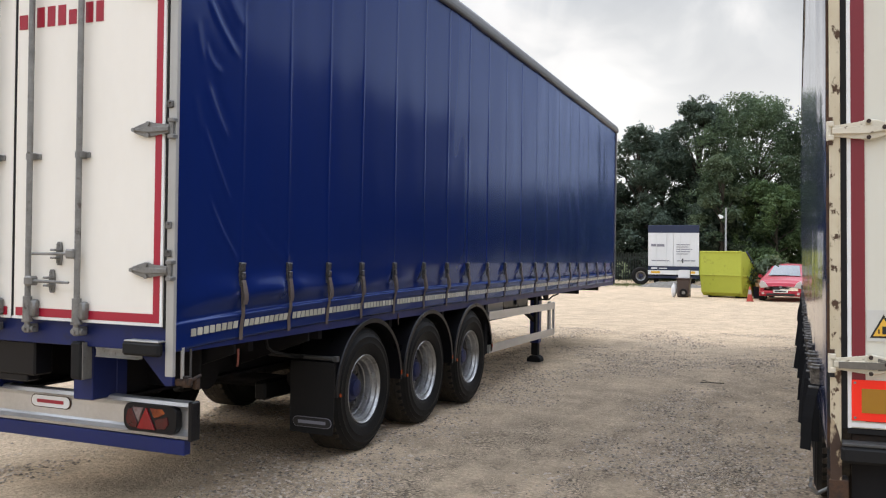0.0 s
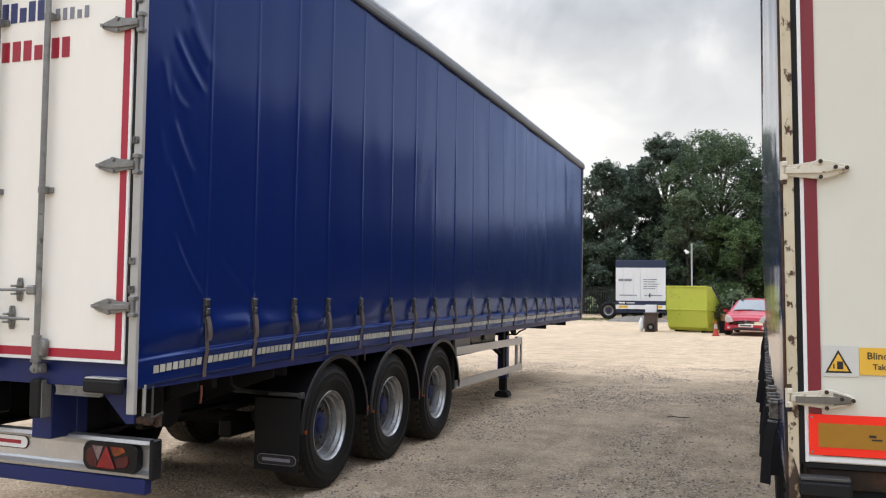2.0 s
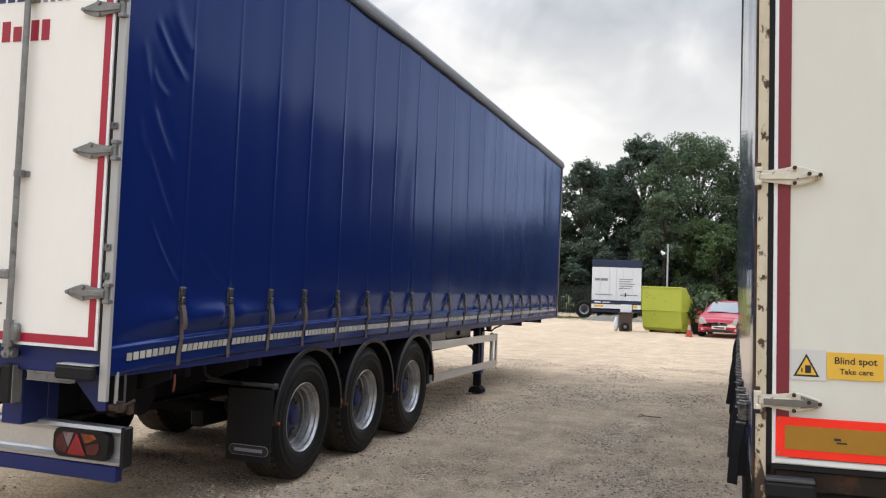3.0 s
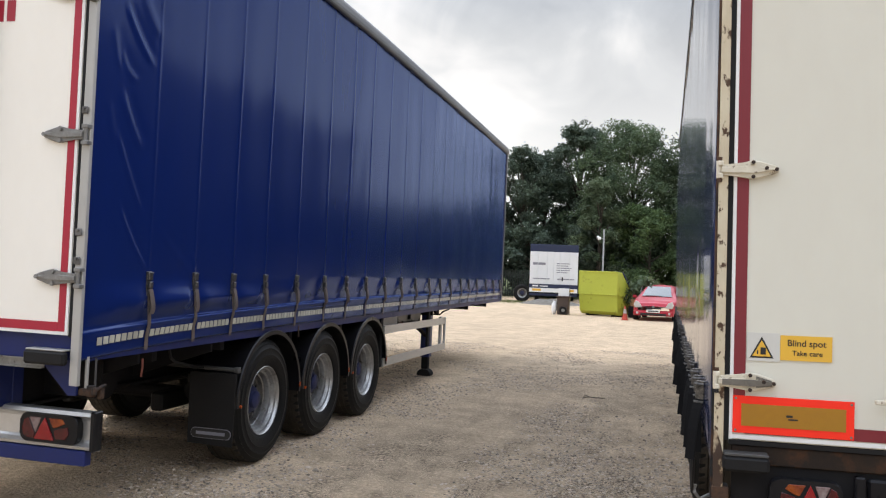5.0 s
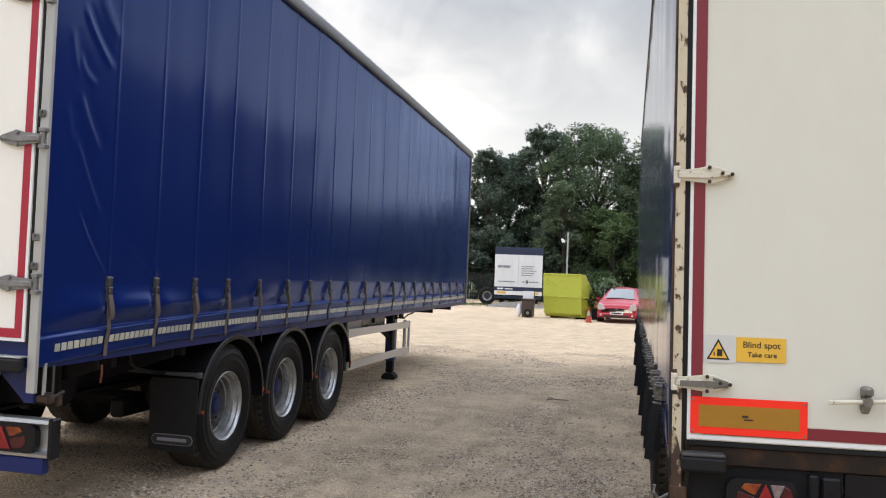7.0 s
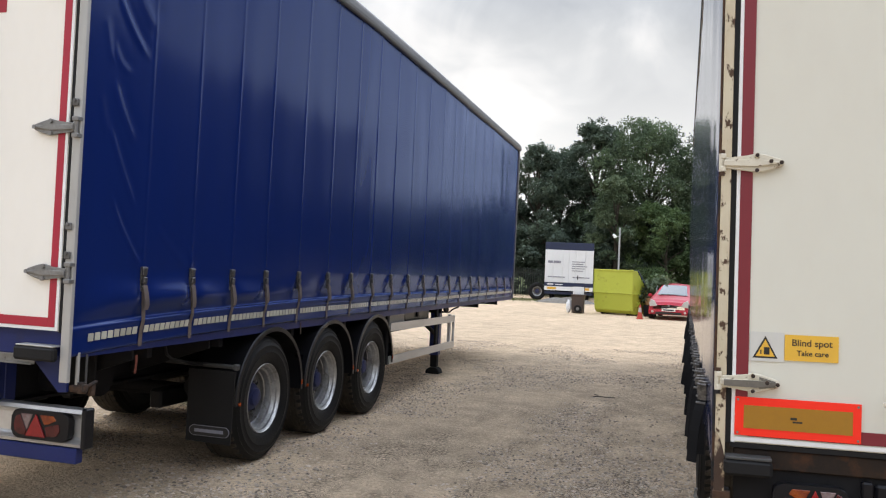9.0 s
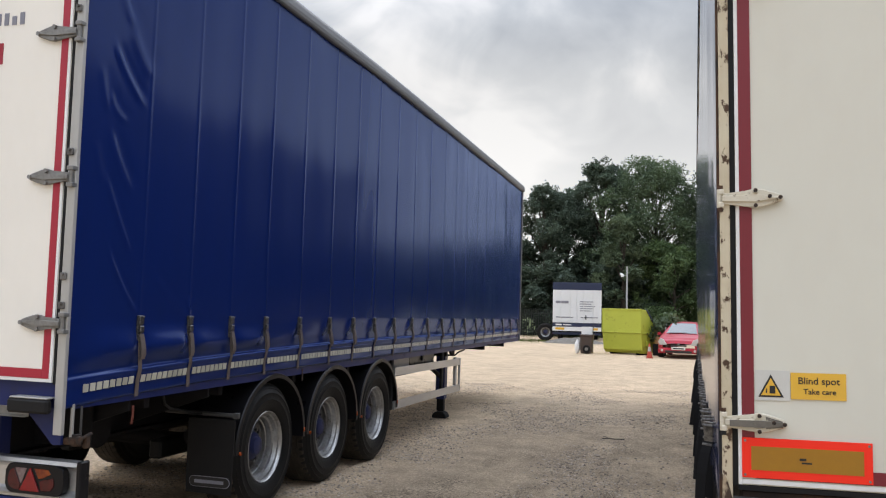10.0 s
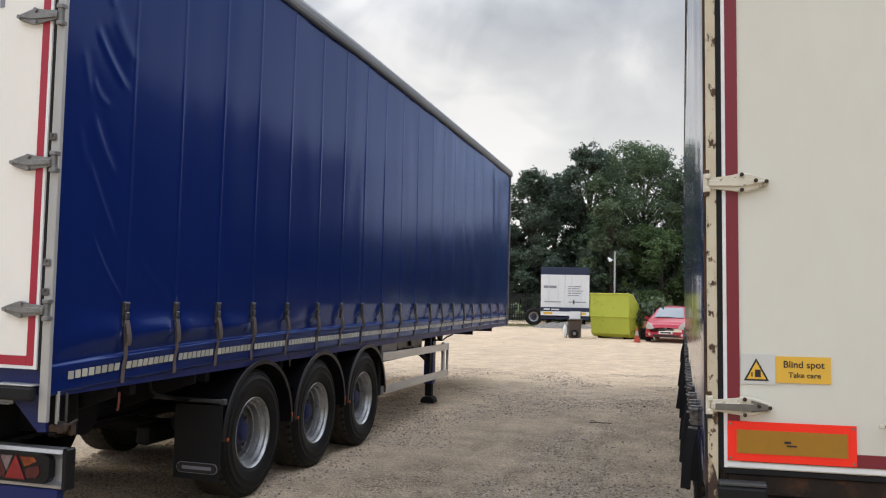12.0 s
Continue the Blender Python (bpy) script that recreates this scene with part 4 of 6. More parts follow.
# rear bumper
def bumper():
    x0, x1 = -5.92, -3.515
    prof = [(4.51, 0.54), (4.495, 0.545), (4.487, 0.565), (4.52, 0.585), (4.53, 0.6), (4.53, 0.715), (4.52, 0.735), (4.487, 0.752), (4.495, 0.775), (4.51, 0.78), (4.56, 0.78), (4.56, 0.54)]
    rail = part("bumper_rail", prism(prof, "x", x0, x1), "alu", trailer, "aluminium rear bumper rail")
    part("end_cap", box(x1 + 0.001, x1 + 0.036, 4.483, 4.57, 0.535, 0.785, 0.008), "plastic", rail)
    part("end_cap", box(x0 - 0.036, x0 - 0.001, 4.483, 4.57, 0.535, 0.785, 0.008), "plastic", rail)
    part("lower_bar", box(x0, x1 - 0.03, 4.495, 4.56, 0.44, 0.536, 0.006), "blue_paint", trailer, "blue lower bumper bar")
    for x in (-5.2, -4.25):
        part("bumper_bracket", box(x, x + 0.09, 4.561, 4.66, 0.45, 1.12, 0.006), "blue_paint", trailer)
    # oval maker's plate, left blank but for a bar
    cx, cz = -4.703, 0.686
    oval = [(cx + 0.135 * s + 0.038 * math.cos(a), cz + 0.038 * math.sin(a)) for s, lo in ((1, -90), (-1, 90)) for a in [radians(lo + 18 * k) for k in range(11)]]
    plate = part("makers_plate", prism([(cx + (x - cx) * 1.05, cz + (z - cz) * 1.16) for x, z in oval], "y", 4.523, 4.529), "rust", rail, "oval plate with a dark border")
    part("plate_face", prism(oval, "y", 4.520, 4.5225), "edge_white", rail)
    part("plate_bar", box(cx - 0.12, cx + 0.12, 4.5175, 4.5195, cz - 0.012, cz + 0.012), "letter_red", rail)
    lamp_cluster(rail, -4.012, -3.59, 0.572, 0.748, 4.47)
    lamp_cluster(rail, -5.845, -5.423, 0.572, 0.748, 4.47, True)


def lamp_cluster(parent, x0, x1, z0, z1, y, flip=False):
    """A long rear lamp: clear, triangle reflector, amber and round red lenses in a black housing."""
    r = 0.045
    shell = [(cx + r * math.cos(radians(a)), cz + r * math.sin(radians(a))) for cx, cz, lo in ((x1 - r, z0 + r, -90), (x1 - r, z1 - r, 0), (x0 + r, z1 - r, 90), (x0 + r, z0 + r, 180)) for a in range(lo, lo + 91, 15)]
    lamp = part("rear_lamp", prism(shell, "y", y, y + 0.055, None, 0.006), "plastic", parent, "black-framed rear lamp cluster", smooth=True)
    w, h = x1 - x0, z1 - z0
    zb, zt = z0 + 0.12 * h, z1 - 0.13 * h

    def lens(name, pts, mat, d=0.012):
        part(name, prism([(x0 + (1 - u if flip else u) * w, zb + v * (zt - zb)) for u, v in pts], "y", y - d, y + 0.004, None, 0.003), mat, lamp)

    lens("red_lens", [(0.04, 0.45), (0.07, 0.15), (0.14, 0.0), (0.255, 0.0), (0.27, 0.22), (0.155, 0.96), (0.08, 0.85)], "lens_deep", 0.004)
    lens("clear_lens", [(0.165, 1.0), (0.375, 1.0), (0.285, 0.25)], "lens_clear", 0.004)
    lens("triangle_reflector", [(0.265, -0.03), (0.615, -0.03), (0.44, 1.03)], "lens_red", 0.010)
    lens("amber_lens", [(0.50, 1.0), (0.74, 1.0), (0.79, 0.80), (0.66, 0.60), (0.585, 0.55)], "lens_amber", 0.004)
    lens("round_lens", [(0.635, 0.02), (0.80, 0.05), (0.86, 0.30), (0.84, 0.66), (0.70, 0.55), (0.60, 0.44)], "lens_deep", 0.006)


bumper()


# chassis, axles and wheels
for x in (-4.28, -5.17):
    part("chassis_beam", prism([(x - 0.07, 0.72), (x + 0.07, 0.72), (x + 0.07, 0.74), (x + 0.01, 0.745), (x + 0.01, 1.09), (x + 0.07, 1.1), (x + 0.07, 1.12), (x - 0.07, 1.12), (x - 0.07, 1.1), (x - 0.01, 1.09), (x - 0.01, 0.745), (x - 0.07, 0.74)], "y", 4.63, 13.9), "under", trailer, "dirty dark steel chassis beam")
    part("chassis_beam", box(x - 0.07, x + 0.07, 13.9, 17.6, 0.98, 1.12), "under", trailer)
for y in (5.2, 6.15, 7.45, 8.75, 10.0, 11.4, 12.6, 15.0, 16.6):
    part("cross_member", box(FAR_SIDE + 0.1, SIDE - 0.1, y - 0.03, y + 0.03, 1.03, 1.128), "under", trailer)
for y in (4.95, 5.9):
    part("outrigger", prism([(-4.2, 0.8), (-4.2, 1.1), (SIDE - 0.06, 1.1), (SIDE - 0.06, 1.04)], "y", y, y + 0.02), "under", trailer)


def wheel_meshes():
    R, W = 0.535, 0.385
    side = [(0.292, -0.035), (0.318, -0.016), (0.326, -0.010), (0.336, -0.008), (0.345, -0.003), (0.395, 0.0), (0.402, 0.003), (0.410, 0.0), (0.452, -0.004), (0.458, -0.001), (0.465, -0.007), (0.492, -0.019), (0.497, -0.016), (0.503, -0.026), (0.522, -0.038), (R, -0.052)]
    tread = []
    for k in range(5):
        c = -0.052 - (W - 0.104) * (k + 0.5) / 5
        hw = (W - 0.104) / 10
        tread += [(R, c + hw * 0.86), (R, c - hw * 0.86)] + ([(R - 0.012, c - hw * 0.92), (R - 0.012, c - hw * 1.08)] if k < 4 else [])
    other = [(r, -W - x) for r, x in reversed(side)]
    tyre = mesh_of(lathe(side + tread + other, 56, closed=True), "tyre", M["tyre"], True)
    # the tread as a caked band with notched shoulders
    tb = bmesh.new()
    band = [(R + 0.002, -0.050)] + [(r + 0.003, x) for r, x in tread] + [(R + 0.002, -W + 0.050), (R - 0.022, -W + 0.036), (R - 0.03, -W / 2), (R - 0.022, -0.036)]
    count = 132
    rings = [[tb.verts.new((x, (r - (0.011 if i in (0, 1, len(band) - 4, len(band) - 5) and k % 3 == 0 else 0)) * math.cos(2 * math.pi * k / count), (r - (0.011 if i in (0, 1, len(band) - 4, len(band) - 5) and k % 3 == 0 else 0)) * math.sin(2 * math.pi * k / count))) for k in range(count)] for i, (r, x) in enumerate(band)]
    for p, q in zip(rings, rings[1:] + rings[:1]):
        for k in range(count):
            tb.faces.new((p[k], p[(k + 1) % count], q[(k + 1) % count], q[k]))
    caked = mesh_of(tb, "tread", M["tread"])
    rim_prof = [(0.300, -0.030), (0.302, -0.022), (0.297, -0.018), (0.289, -0.026), (0.284, -0.046), (0.272, -0.052), (0.268, -0.066), (0.262, -0.085), (0.246, -0.094), (0.240, -0.12), (0.238, -0.14), (0.228, -0.147), (0.230, -0.185), (0.215, -0.196), (0.15, -0.192), (0.145, -0.2), (0.0, -0.2)]
    rim = mesh_of(lathe(rim_prof[:13], 48, caps=False), "rim", M["rim"], True)
    disc = mesh_of(lathe(rim_prof[12:-1] + [(0.001, -0.2)], 48, caps=False), "disc", M["disc"], True)
    hub = lathe([(0.001, -0.085), (0.055, -0.087), (0.074, -0.095), (0.08, -0.125), (0.112, -0.135), (0.125, -0.16), (0.138, -0.175), (0.14, -0.199)], 24, caps=False)
    nut = mesh_of(rod((-0.20, 0, 0), (-0.165, 0, 0), 0.013, seg=6), "wheel_nut", M["steel"])
    vent = mesh_of(rod((-0.197, 0, 0), (-0.189, 0, 0), 0.02, seg=10), "vent_hole", M["rubber"])
    return tyre, rim, mesh_of(hub, "hub", M["hub_blue"], True), nut, vent, disc, caked


WHEEL = wheel_meshes()


def wheel(parent, at):
    tyre = piece("wheel", WHEEL[0], parent, at, "black road tyre on a silver rim")
    piece("tread", WHEEL[6], tyre, label="dusty tread")
    piece("rim", WHEEL[1], tyre)
    piece("hub", WHEEL[2], tyre)
    piece("disc", WHEEL[5], tyre)
    for k in range(10):
        a, b = 2 * math.pi * k / 10, 2 * math.pi * (k + 0.5) / 10
        piece("wheel_nut", WHEEL[3], tyre, Matrix.Translation((0, 0.162 * math.cos(a), 0.162 * math.sin(a))))
        piece("vent_hole", WHEEL[4], tyre, Matrix.Translation((0, 0.197 * math.cos(b), 0.197 * math.sin(b))))


for n, y in enumerate(HUBS):
    wheel(trailer, Matrix.Translation((-3.47, y, HUB_Z)) @ pose(0, 0, 0, 37 * n + 11, 0, 0))
    wheel(trailer, Matrix.Translation((-5.98, y, HUB_Z)) @ pose(0, 0, 0, 0, 0, 180))
    part("axle", rod((-5.6, y, HUB_Z), (-3.85, y, HUB_Z), 0.065, seg=14), "under", trailer)
    for x in (-4.28, -5.17):
        part("air_spring", rod((x, y + 0.3, 0.6), (x, y + 0.3, 0.8), 0.13, box(x - 0.06, x + 0.06, y - 0.45, y + 0.4, 0.44, 0.6, 0.02), 16), "rubber", trailer)
    part("brake_chamber", rod((-4.0, y - 0.33, 0.62), (-4.0, y - 0.12, 0.66), 0.085, seg=14), "under", trailer)


def mudguard(y, sx):
    """A half-round wing over one wheel with a rolled outer lip."""
    bm = bmesh.new()
    R, c = 0.592, y + 0.085
    angles = [radians(a) for a in range(-2, 180, 7)] + [radians(181)]
    xo, xi = (SIDE - 0.012, SIDE - 0.44) if sx > 0 else (FAR_SIDE + 0.012, FAR_SIDE + 0.44)
    s = 1 if sx > 0 else -1
    sec = [(xi, 0.0), (xo - s * 0.03, 0.0), (xo - s * 0.012, 0.012), (xo, 0.006), (xo, -0.03), (xo - s * 0.006, -0.03), (xo - s * 0.012, -0.006), (xi, -0.006)]
    rows = []
    for a in angles:
        rows.append([bm.verts.new((x, c + (R * 1.05 + dr) * math.cos(a), 0.55 + (R + dr) * math.sin(a))) for x, dr in sec])
    for p, q in zip(rows, rows[1:]):
        for k in range(len(sec)):
            bm.faces.new((p[k], q[k], q[(k + 1) % len(sec)], p[(k + 1) % len(sec)]))
    bm.faces.new(rows[0])
    bm.faces.new(rows[-1])
    return bm


for n, y in enumerate(HUBS):
    guard = part("mudguard", mudguard(y, 1), "plastic", trailer, "black plastic mudguard", smooth=True)
    part("mudguard", mudguard(y, -1), "plastic", trailer, smooth=True)
    part("wing_bracket", rod((-4.15, y + 0.08, 1.02), (SIDE - 0.06, y + 0.08, 1.13), 0.02, seg=8), "under", trailer)
    part("marker", rod((SIDE - 0.014, y - 0.487, 0.55), (SIDE - 0.003, y - 0.487, 0.55), 0.015, seg=12), "orange", trailer, "round orange side marker")
    part("marker", box(SIDE - 0.012, SIDE - 0.004, y + 0.675, y + 0.70, 0.575, 0.62, 0.003), "orange", trailer)

flap = part("mud_flap", prism([(-3.87, 0.245), (-3.465, 0.235), (-3.45, 0.83), (-3.87, 0.83)], "y", 6.225, 6.238), "rubber", trailer, "black mud flap behind the last wheel")
fx, fz = -3.655, 0.335
ring = [(fx + 0.14 * s + 0.042 * math.cos(a), fz + 0.042 * math.sin(a)) for s, lo in ((1, -90), (-1, 90)) for a in [radians(lo + 18 * k) for k in range(11)]]
part("flap_badge", prism(ring, "y", 6.219, 6.224), "letter_grey", flap, "oval badge outline")
part("badge_field", prism([(fx + (x - fx) * 0.975, fz + (z - fz) * 0.90) for x, z in ring], "y", 6.216, 6.2185), "ink", flap)
part("badge_bar", box(fx - 0.13, fx + 0.13, 6.213, 6.2155, fz - 0.012, fz + 0.014), "letter_grey", flap)
part("flap_bar", rod((-4.1, 6.25, 0.868), (-3.46, 6.25, 0.862), 0.018, box(-3.475, -3.435, 6.225, 6.275, 0.84, 0.885, 0.004), 10), "flap_steel", trailer, smooth=True)
part("air_hose", tube([(-3.58, 5.42, 1.12), (-3.57, 5.44, 1.03), (-3.58, 5.52, 0.99), (-3.64, 5.75, 0.95), (-3.70, 6.0, 0.89), (-3.74, 6.2, 0.87)], 0.010), "rubber", trailer, smooth=True)
part("air_tank", rod((-4.9, 5.3, 0.85), (-4.0, 5.3, 0.85), 0.14, seg=20), "under", trailer, smooth=True)


# side guard, tool box and landing legs
def side_guard():
    x = SIDE - 0.03
    rear, fore = 10.03, 13.1
    post = part("side_guard", box(x - 0.05, x - 0.02, rear - 0.03, rear + 0.05, 0.50, 1.15, 0.004), "under", trailer, "silver side guard with two rails")
    for z0, z1 in ((0.915, 0.875), (0.505, 0.475)):
        bm = bmesh.new()
        a = [bm.verts.new(v) for v in ((x, rear + 0.05, z0), (x, rear + 0.05, z0 + 0.10), (x - 0.022, rear + 0.05, z0 + 0.10), (x - 0.022, rear + 0.05, z0))]
        b = [bm.verts.new(v) for v in ((x, fore, z1), (x, fore, z1 + 0.10), (x - 0.022, fore, z1 + 0.10), (x - 0.022, fore, z1))]
        bm.faces.new(a)
        bm.faces.new(b)
        for k in range(4):
            bm.faces.new((a[k], b[k], b[(k + 1) % 4], a[(k + 1) % 4]))
        part("rail", bm, "alu", post, "brushed aluminium rail")
    part("end_post", box(x - 0.03, x + 0.004, fore + 0.001, fore + 0.045, 0.475, 0.985, 0.006), "alu", post)
    for y in (12.2, 12.93):
        part("upright", box(x - 0.06, x - 0.024, y, y + 0.09, 0.5, 1.0 if y > 12.5 else 1.15, 0.004), "post_grey" if y > 12.5 else "under", post)
    part("bracket", prism([(13.7, 1.14), (14.15, 1.14), (14.15, 0.97), (14.05, 0.95), (13.98, 0.98), (13.85, 1.09)], "x", x - 0.42, x - 0.38), "under", post)


side_guard()
part("tool_box", box(SIDE - 0.6, SIDE - 0.11, 10.15, 10.85, 0.90, 1.16, 0.012), "post_grey", trailer, "grey tool box under the deck")
part("tool_box", box(SIDE - 0.65, SIDE - 0.12, 10.87, 12.0, 0.93, 1.16, 0.012), "plastic", trailer, "black tool box under the deck")
for x in (-3.87, -5.58):
    leg = part("landing_leg", box(x - 0.075, x + 0.075, 13.36, 13.52, 0.30, 1.12, 0.01), "blue_paint", trailer, "blue landing leg with a square foot")
    part("inner_leg", box(x - 0.055, x + 0.055, 13.385, 13.495, 0.11, 0.31, 0.006), "under", leg)
    foot = prism([(x - 0.11, 0.0), (x + 0.11, 0.0), (x + 0.115, 0.025), (x + 0.105, 0.06), (x + 0.06, 0.1), (x - 0.06, 0.1), (x - 0.105, 0.06), (x - 0.115, 0.025)], "y", 13.34, 13.55, None, 0.008)
    part("foot", foot, "under", leg)
    part("brace", rod((x + 0.02, 13.37, 0.66), (x + 0.02, 12.3, 0.98), 0.022, seg=8), "under", leg)
    part("brace", rod((x, 13.37, 0.64), (x - 0.25 if x > -4.7 else x + 0.25, 12.7, 1.05), 0.02, seg=8), "under", leg)
part("leg_shaft", rod((-5.5, 13.44, 0.8), (-3.94, 13.44, 0.8), 0.02, seg=8), "under", trailer)
part("crank_handle", tube([(-3.79, 13.44, 1.0), (-3.66, 13.44, 1.0), (-3.62, 13.5, 1.05), (-3.6, 13.8, 1.08)], 0.013), "under", trailer)
part("tail_hook", box(SIDE - 0.09, SIDE - 0.03, 14.92, 15.2, 1.10, 1.13, 0.006), "under", trailer)

# reflective tiles along the hem
TILE = mesh_of(box(0.0, 0.003, -0.0235, 0.0235, -0.024, 0.024), "reflector_tile", M["reflect"])
y = 4.475
tiles = 0
while y < 17.6 and tiles < 290:
    if min(abs(y - b) for b in BUCKLES) > 0.03:
        z = hem_low(y) + 0.098
        tilt = math.degrees(math.atan2(curtain_out(y, z + 0.02) - curtain_out(y, z - 0.02), 0.04))
        piece("reflector_tile", TILE, trailer, Matrix.Translation((SIDE - 0.027 + max(curtain_out(y, z + d) for d in (-0.024, 0, 0.024)), y, z)) @ pose(0, 0, 0, 0, tilt * 0.8, 0))
        tiles += 1
    y += 0.0605

# parked on a slight lean
trailer.matrix_basis = pose(-4.7334, 8.1, 0.0096, 0, 0.45, 0)

# ---- the older trailer beside it ----
R_SIDE, R_FAR, R_REAR, R_FRONT = 0.10, 2.66, 4.54, 17.85
old = thing("curtainside_trailer", (1.4, 8.5, 0), "older semi-trailer with a worn blue curtain, rusty post and cream doors", "trailer")


def old_low(y):
    return 0.98 + 0.05 * math.sin(y * 1.7) * 0.3 - 0.16 * math.exp(-(y - 4.6) / 0.5)


def old_curtain():
    ys = steps(4.553, 9, 0.06)[:-1] + steps(9, 17.8, 0.12)
    ts = [i / 70 for i in range(71)]

    def place(y, t):
        z = old_low(y) + (4.42 - old_low(y)) * t
        out = 0.035 * math.exp(-((y - 16.0) / 3.0) ** 2) * math.sin(math.pi * t) + 0.010 * noise.noise(Vector((y * 1.4, z * 0.30, 3.0)))
        out += 0.003 * noise.noise(Vector((y * 5.0, z * 0.4, 7.0))) + 0.002 * math.sin(y * 9.7)
        edge = math.exp(-(y - 4.553) / 0.6)
        x = R_SIDE + 0.046 * edge
        return (x - out, y, z)

    me = surface(ys, ts, place, thick=0.004)
    me.materials.append(M["curtain_old"])
    me.shade_smooth()
    piece("side_curtain", me, old, label="worn shiny dark blue vinyl curtain")


old_curtain()
part("far_curtain", box(R_FAR - 0.01, R_FAR, 4.62, 17.8, 1.0, 4.4), "curtain_old", old)
part("roof", box(R_SIDE + 0.03, R_FAR - 0.03, 4.56, R_FRONT, 4.42, 4.46), "roof_grey", old)
part("cantrail", box(R_SIDE - 0.02, R_SIDE + 0.06, 4.6, R_FRONT, 4.36, 4.5, 0.01), "curtain_old", old)
part("headboard", box(R_SIDE + 0.03, R_FAR - 0.03, R_FRONT - 0.03, R_FRONT, 1.0, 4.42), "roof_grey", old)
part("floor_deck", box(R_SIDE + 0.05, R_FAR - 0.05, 4.66, 17.8, 0.96, 1.05), "under", old)

# rear frame
bm = prism([(0.157, 0.60), (0.2045, 0.60), (0.2045, 4.46), (0.157, 4.46)], "y", R_REAR - 0.018, R_REAR + 0.010, None, 0.004)
part("rear_post", bm, "post_rust", old, "cream corner post flaking to rust")
# one dark strip gives both the rusted edge and the shadow gap by the curtain
part("post_edge", prism([(0.143, 0.60), (0.1565, 0.60), (0.1565, 4.46), (0.145, 4.46)], "y", R_REAR - 0.004, R_REAR + 0.009), "rust", old, "rusted edge of the post and the dark shadow gap beside it")
bm = prism([(0.1565, 0.66), (0.205, 0.66), (0.205, 0.86), (0.192, 0.92), (0.176, 0.97), (0.1565, 0.99)], "y", R_REAR - 0.0205, R_REAR + 0.008)
part("post_base", bm, "post_worn", old, "lower post rusted through its paint")
part("post_foot", box(0.15, 0.235, R_REAR - 0.024, R_REAR + 0.08, 0.42, 0.70, 0.006), "rust", old, "rusted post foot")
part("rear_post", box(R_FAR - 0.08, R_FAR, R_REAR - 0.02, R_REAR + 0.07, 0.6, 4.46, 0.004), "post_rust", old)
part("header", box(0.21, R_FAR - 0.09, R_REAR, R_REAR + 0.08, 4.25, 4.46, 0.004), "post_rust", old)
part("door_seal", box(0.205, 0.2305, R_REAR - 0.002, R_REAR + 0.05, 0.935, 4.25), "rubber", old)
part("door_seal", box(0.231, R_FAR - 0.09, R_REAR - 0.002, R_REAR + 0.05, 0.915, 0.937), "rubber", old)

door_a = part("door", box(0.231, 1.395, R_REAR, R_REAR + 0.04, 0.94, 4.25, 0.004), "door_old", old, "weathered cream door with a faded red border")
door_b = part("door", box(1.405, R_FAR - 0.11, R_REAR, R_REAR + 0.04, 0.94, 4.25, 0.004), "door_old", old, "weathered cream door with a faded red border")
part("edge_trim", box(0.232, 0.2485, R_REAR - 0.006, R_REAR - 0.002, 0.942, 4.24), "edge_white", door_a)
part("edge_trim", box(0.249, 1.39, R_REAR - 0.006, R_REAR - 0.002, 0.948, 0.968), "edge_white", door_a)
part("red_stripe", box(0.2495, 0.307, R_REAR - 0.005, R_REAR - 0.0015, 0.98, 4.2), "red_tape_old", door_a, "faded red tape")
part("red_stripe", box(0.308, 1.39, R_REAR - 0.005, R_REAR - 0.0015, 0.974, 1.035), "red_tape_old", door_a, "faded red tape")
part("edge_trim", box(1.41, R_FAR - 0.12, R_REAR - 0.006, R_REAR - 0.002, 0.942, 0.968), "edge_white", door_b)
part("red_stripe", box(1.41, R_FAR - 0.12, R_REAR - 0.005, R_REAR - 0.0015, 0.974, 1.035), "red_tape_old", door_b, "faded red tape")

HINGE_R = hinge_mesh("hinge_old", -1, 0.045, 0.016)
for x, z in ((0.172, 1.242), (0.168, 2.328), (0.165, 3.42)):
    piece("hinge", HINGE_R, door_a, Matrix.Translation((x, R_REAR - 0.006, z)), "cream painted hinge spotted with rust")
for x, z in ((0.172, 1.242), (0.165, 3.42)):
    part("hinge_rib", prism([(x + 0.02, z - 0.02), (x + 0.17, z - 0.022), (x + 0.27, z - 0.008), (x + 0.27, z + 0.006), (x + 0.17, z + 0.012), (x + 0.02, z + 0.010)], "y", R_REAR - 0.046, R_REAR - 0.039), "hinge_worn" if z < 2 else "hinge_old", door_a)
bolt = mesh_of(rod((0, -0.008, 0), (0, 0.004, 0), 0.010, seg=8), "hinge_bolt", M["rust"])
for x, z in ((0.172, 1.242), (0.168, 2.328), (0.165, 3.42)):
    for bx, bz in ((0.155, 0.034), (0.155, -0.04), (0.268, -0.002), (0.22, 0.004)):
        piece("hinge_bolt", bolt, door_a, Matrix.Translation((x + bx, R_REAR - 0.0445, z + bz)))
    for z0, z1 in ((z + 0.045, z + 0.064), (z - 0.066, z - 0.045)):
        part("pin_nut", rod((x - 0.008, R_REAR - 0.018, z0), (x - 0.008, R_REAR - 0.018, z1), 0.013, seg=8), "rust", door_a)
part("worn_tip", prism([(0.357, 1.272), (0.432, 1.252), (0.450, 1.238), (0.432, 1.224), (0.357, 1.214)], "y", R_REAR - 0.034, R_REAR - 0.0285), "hinge_worn", door_a)
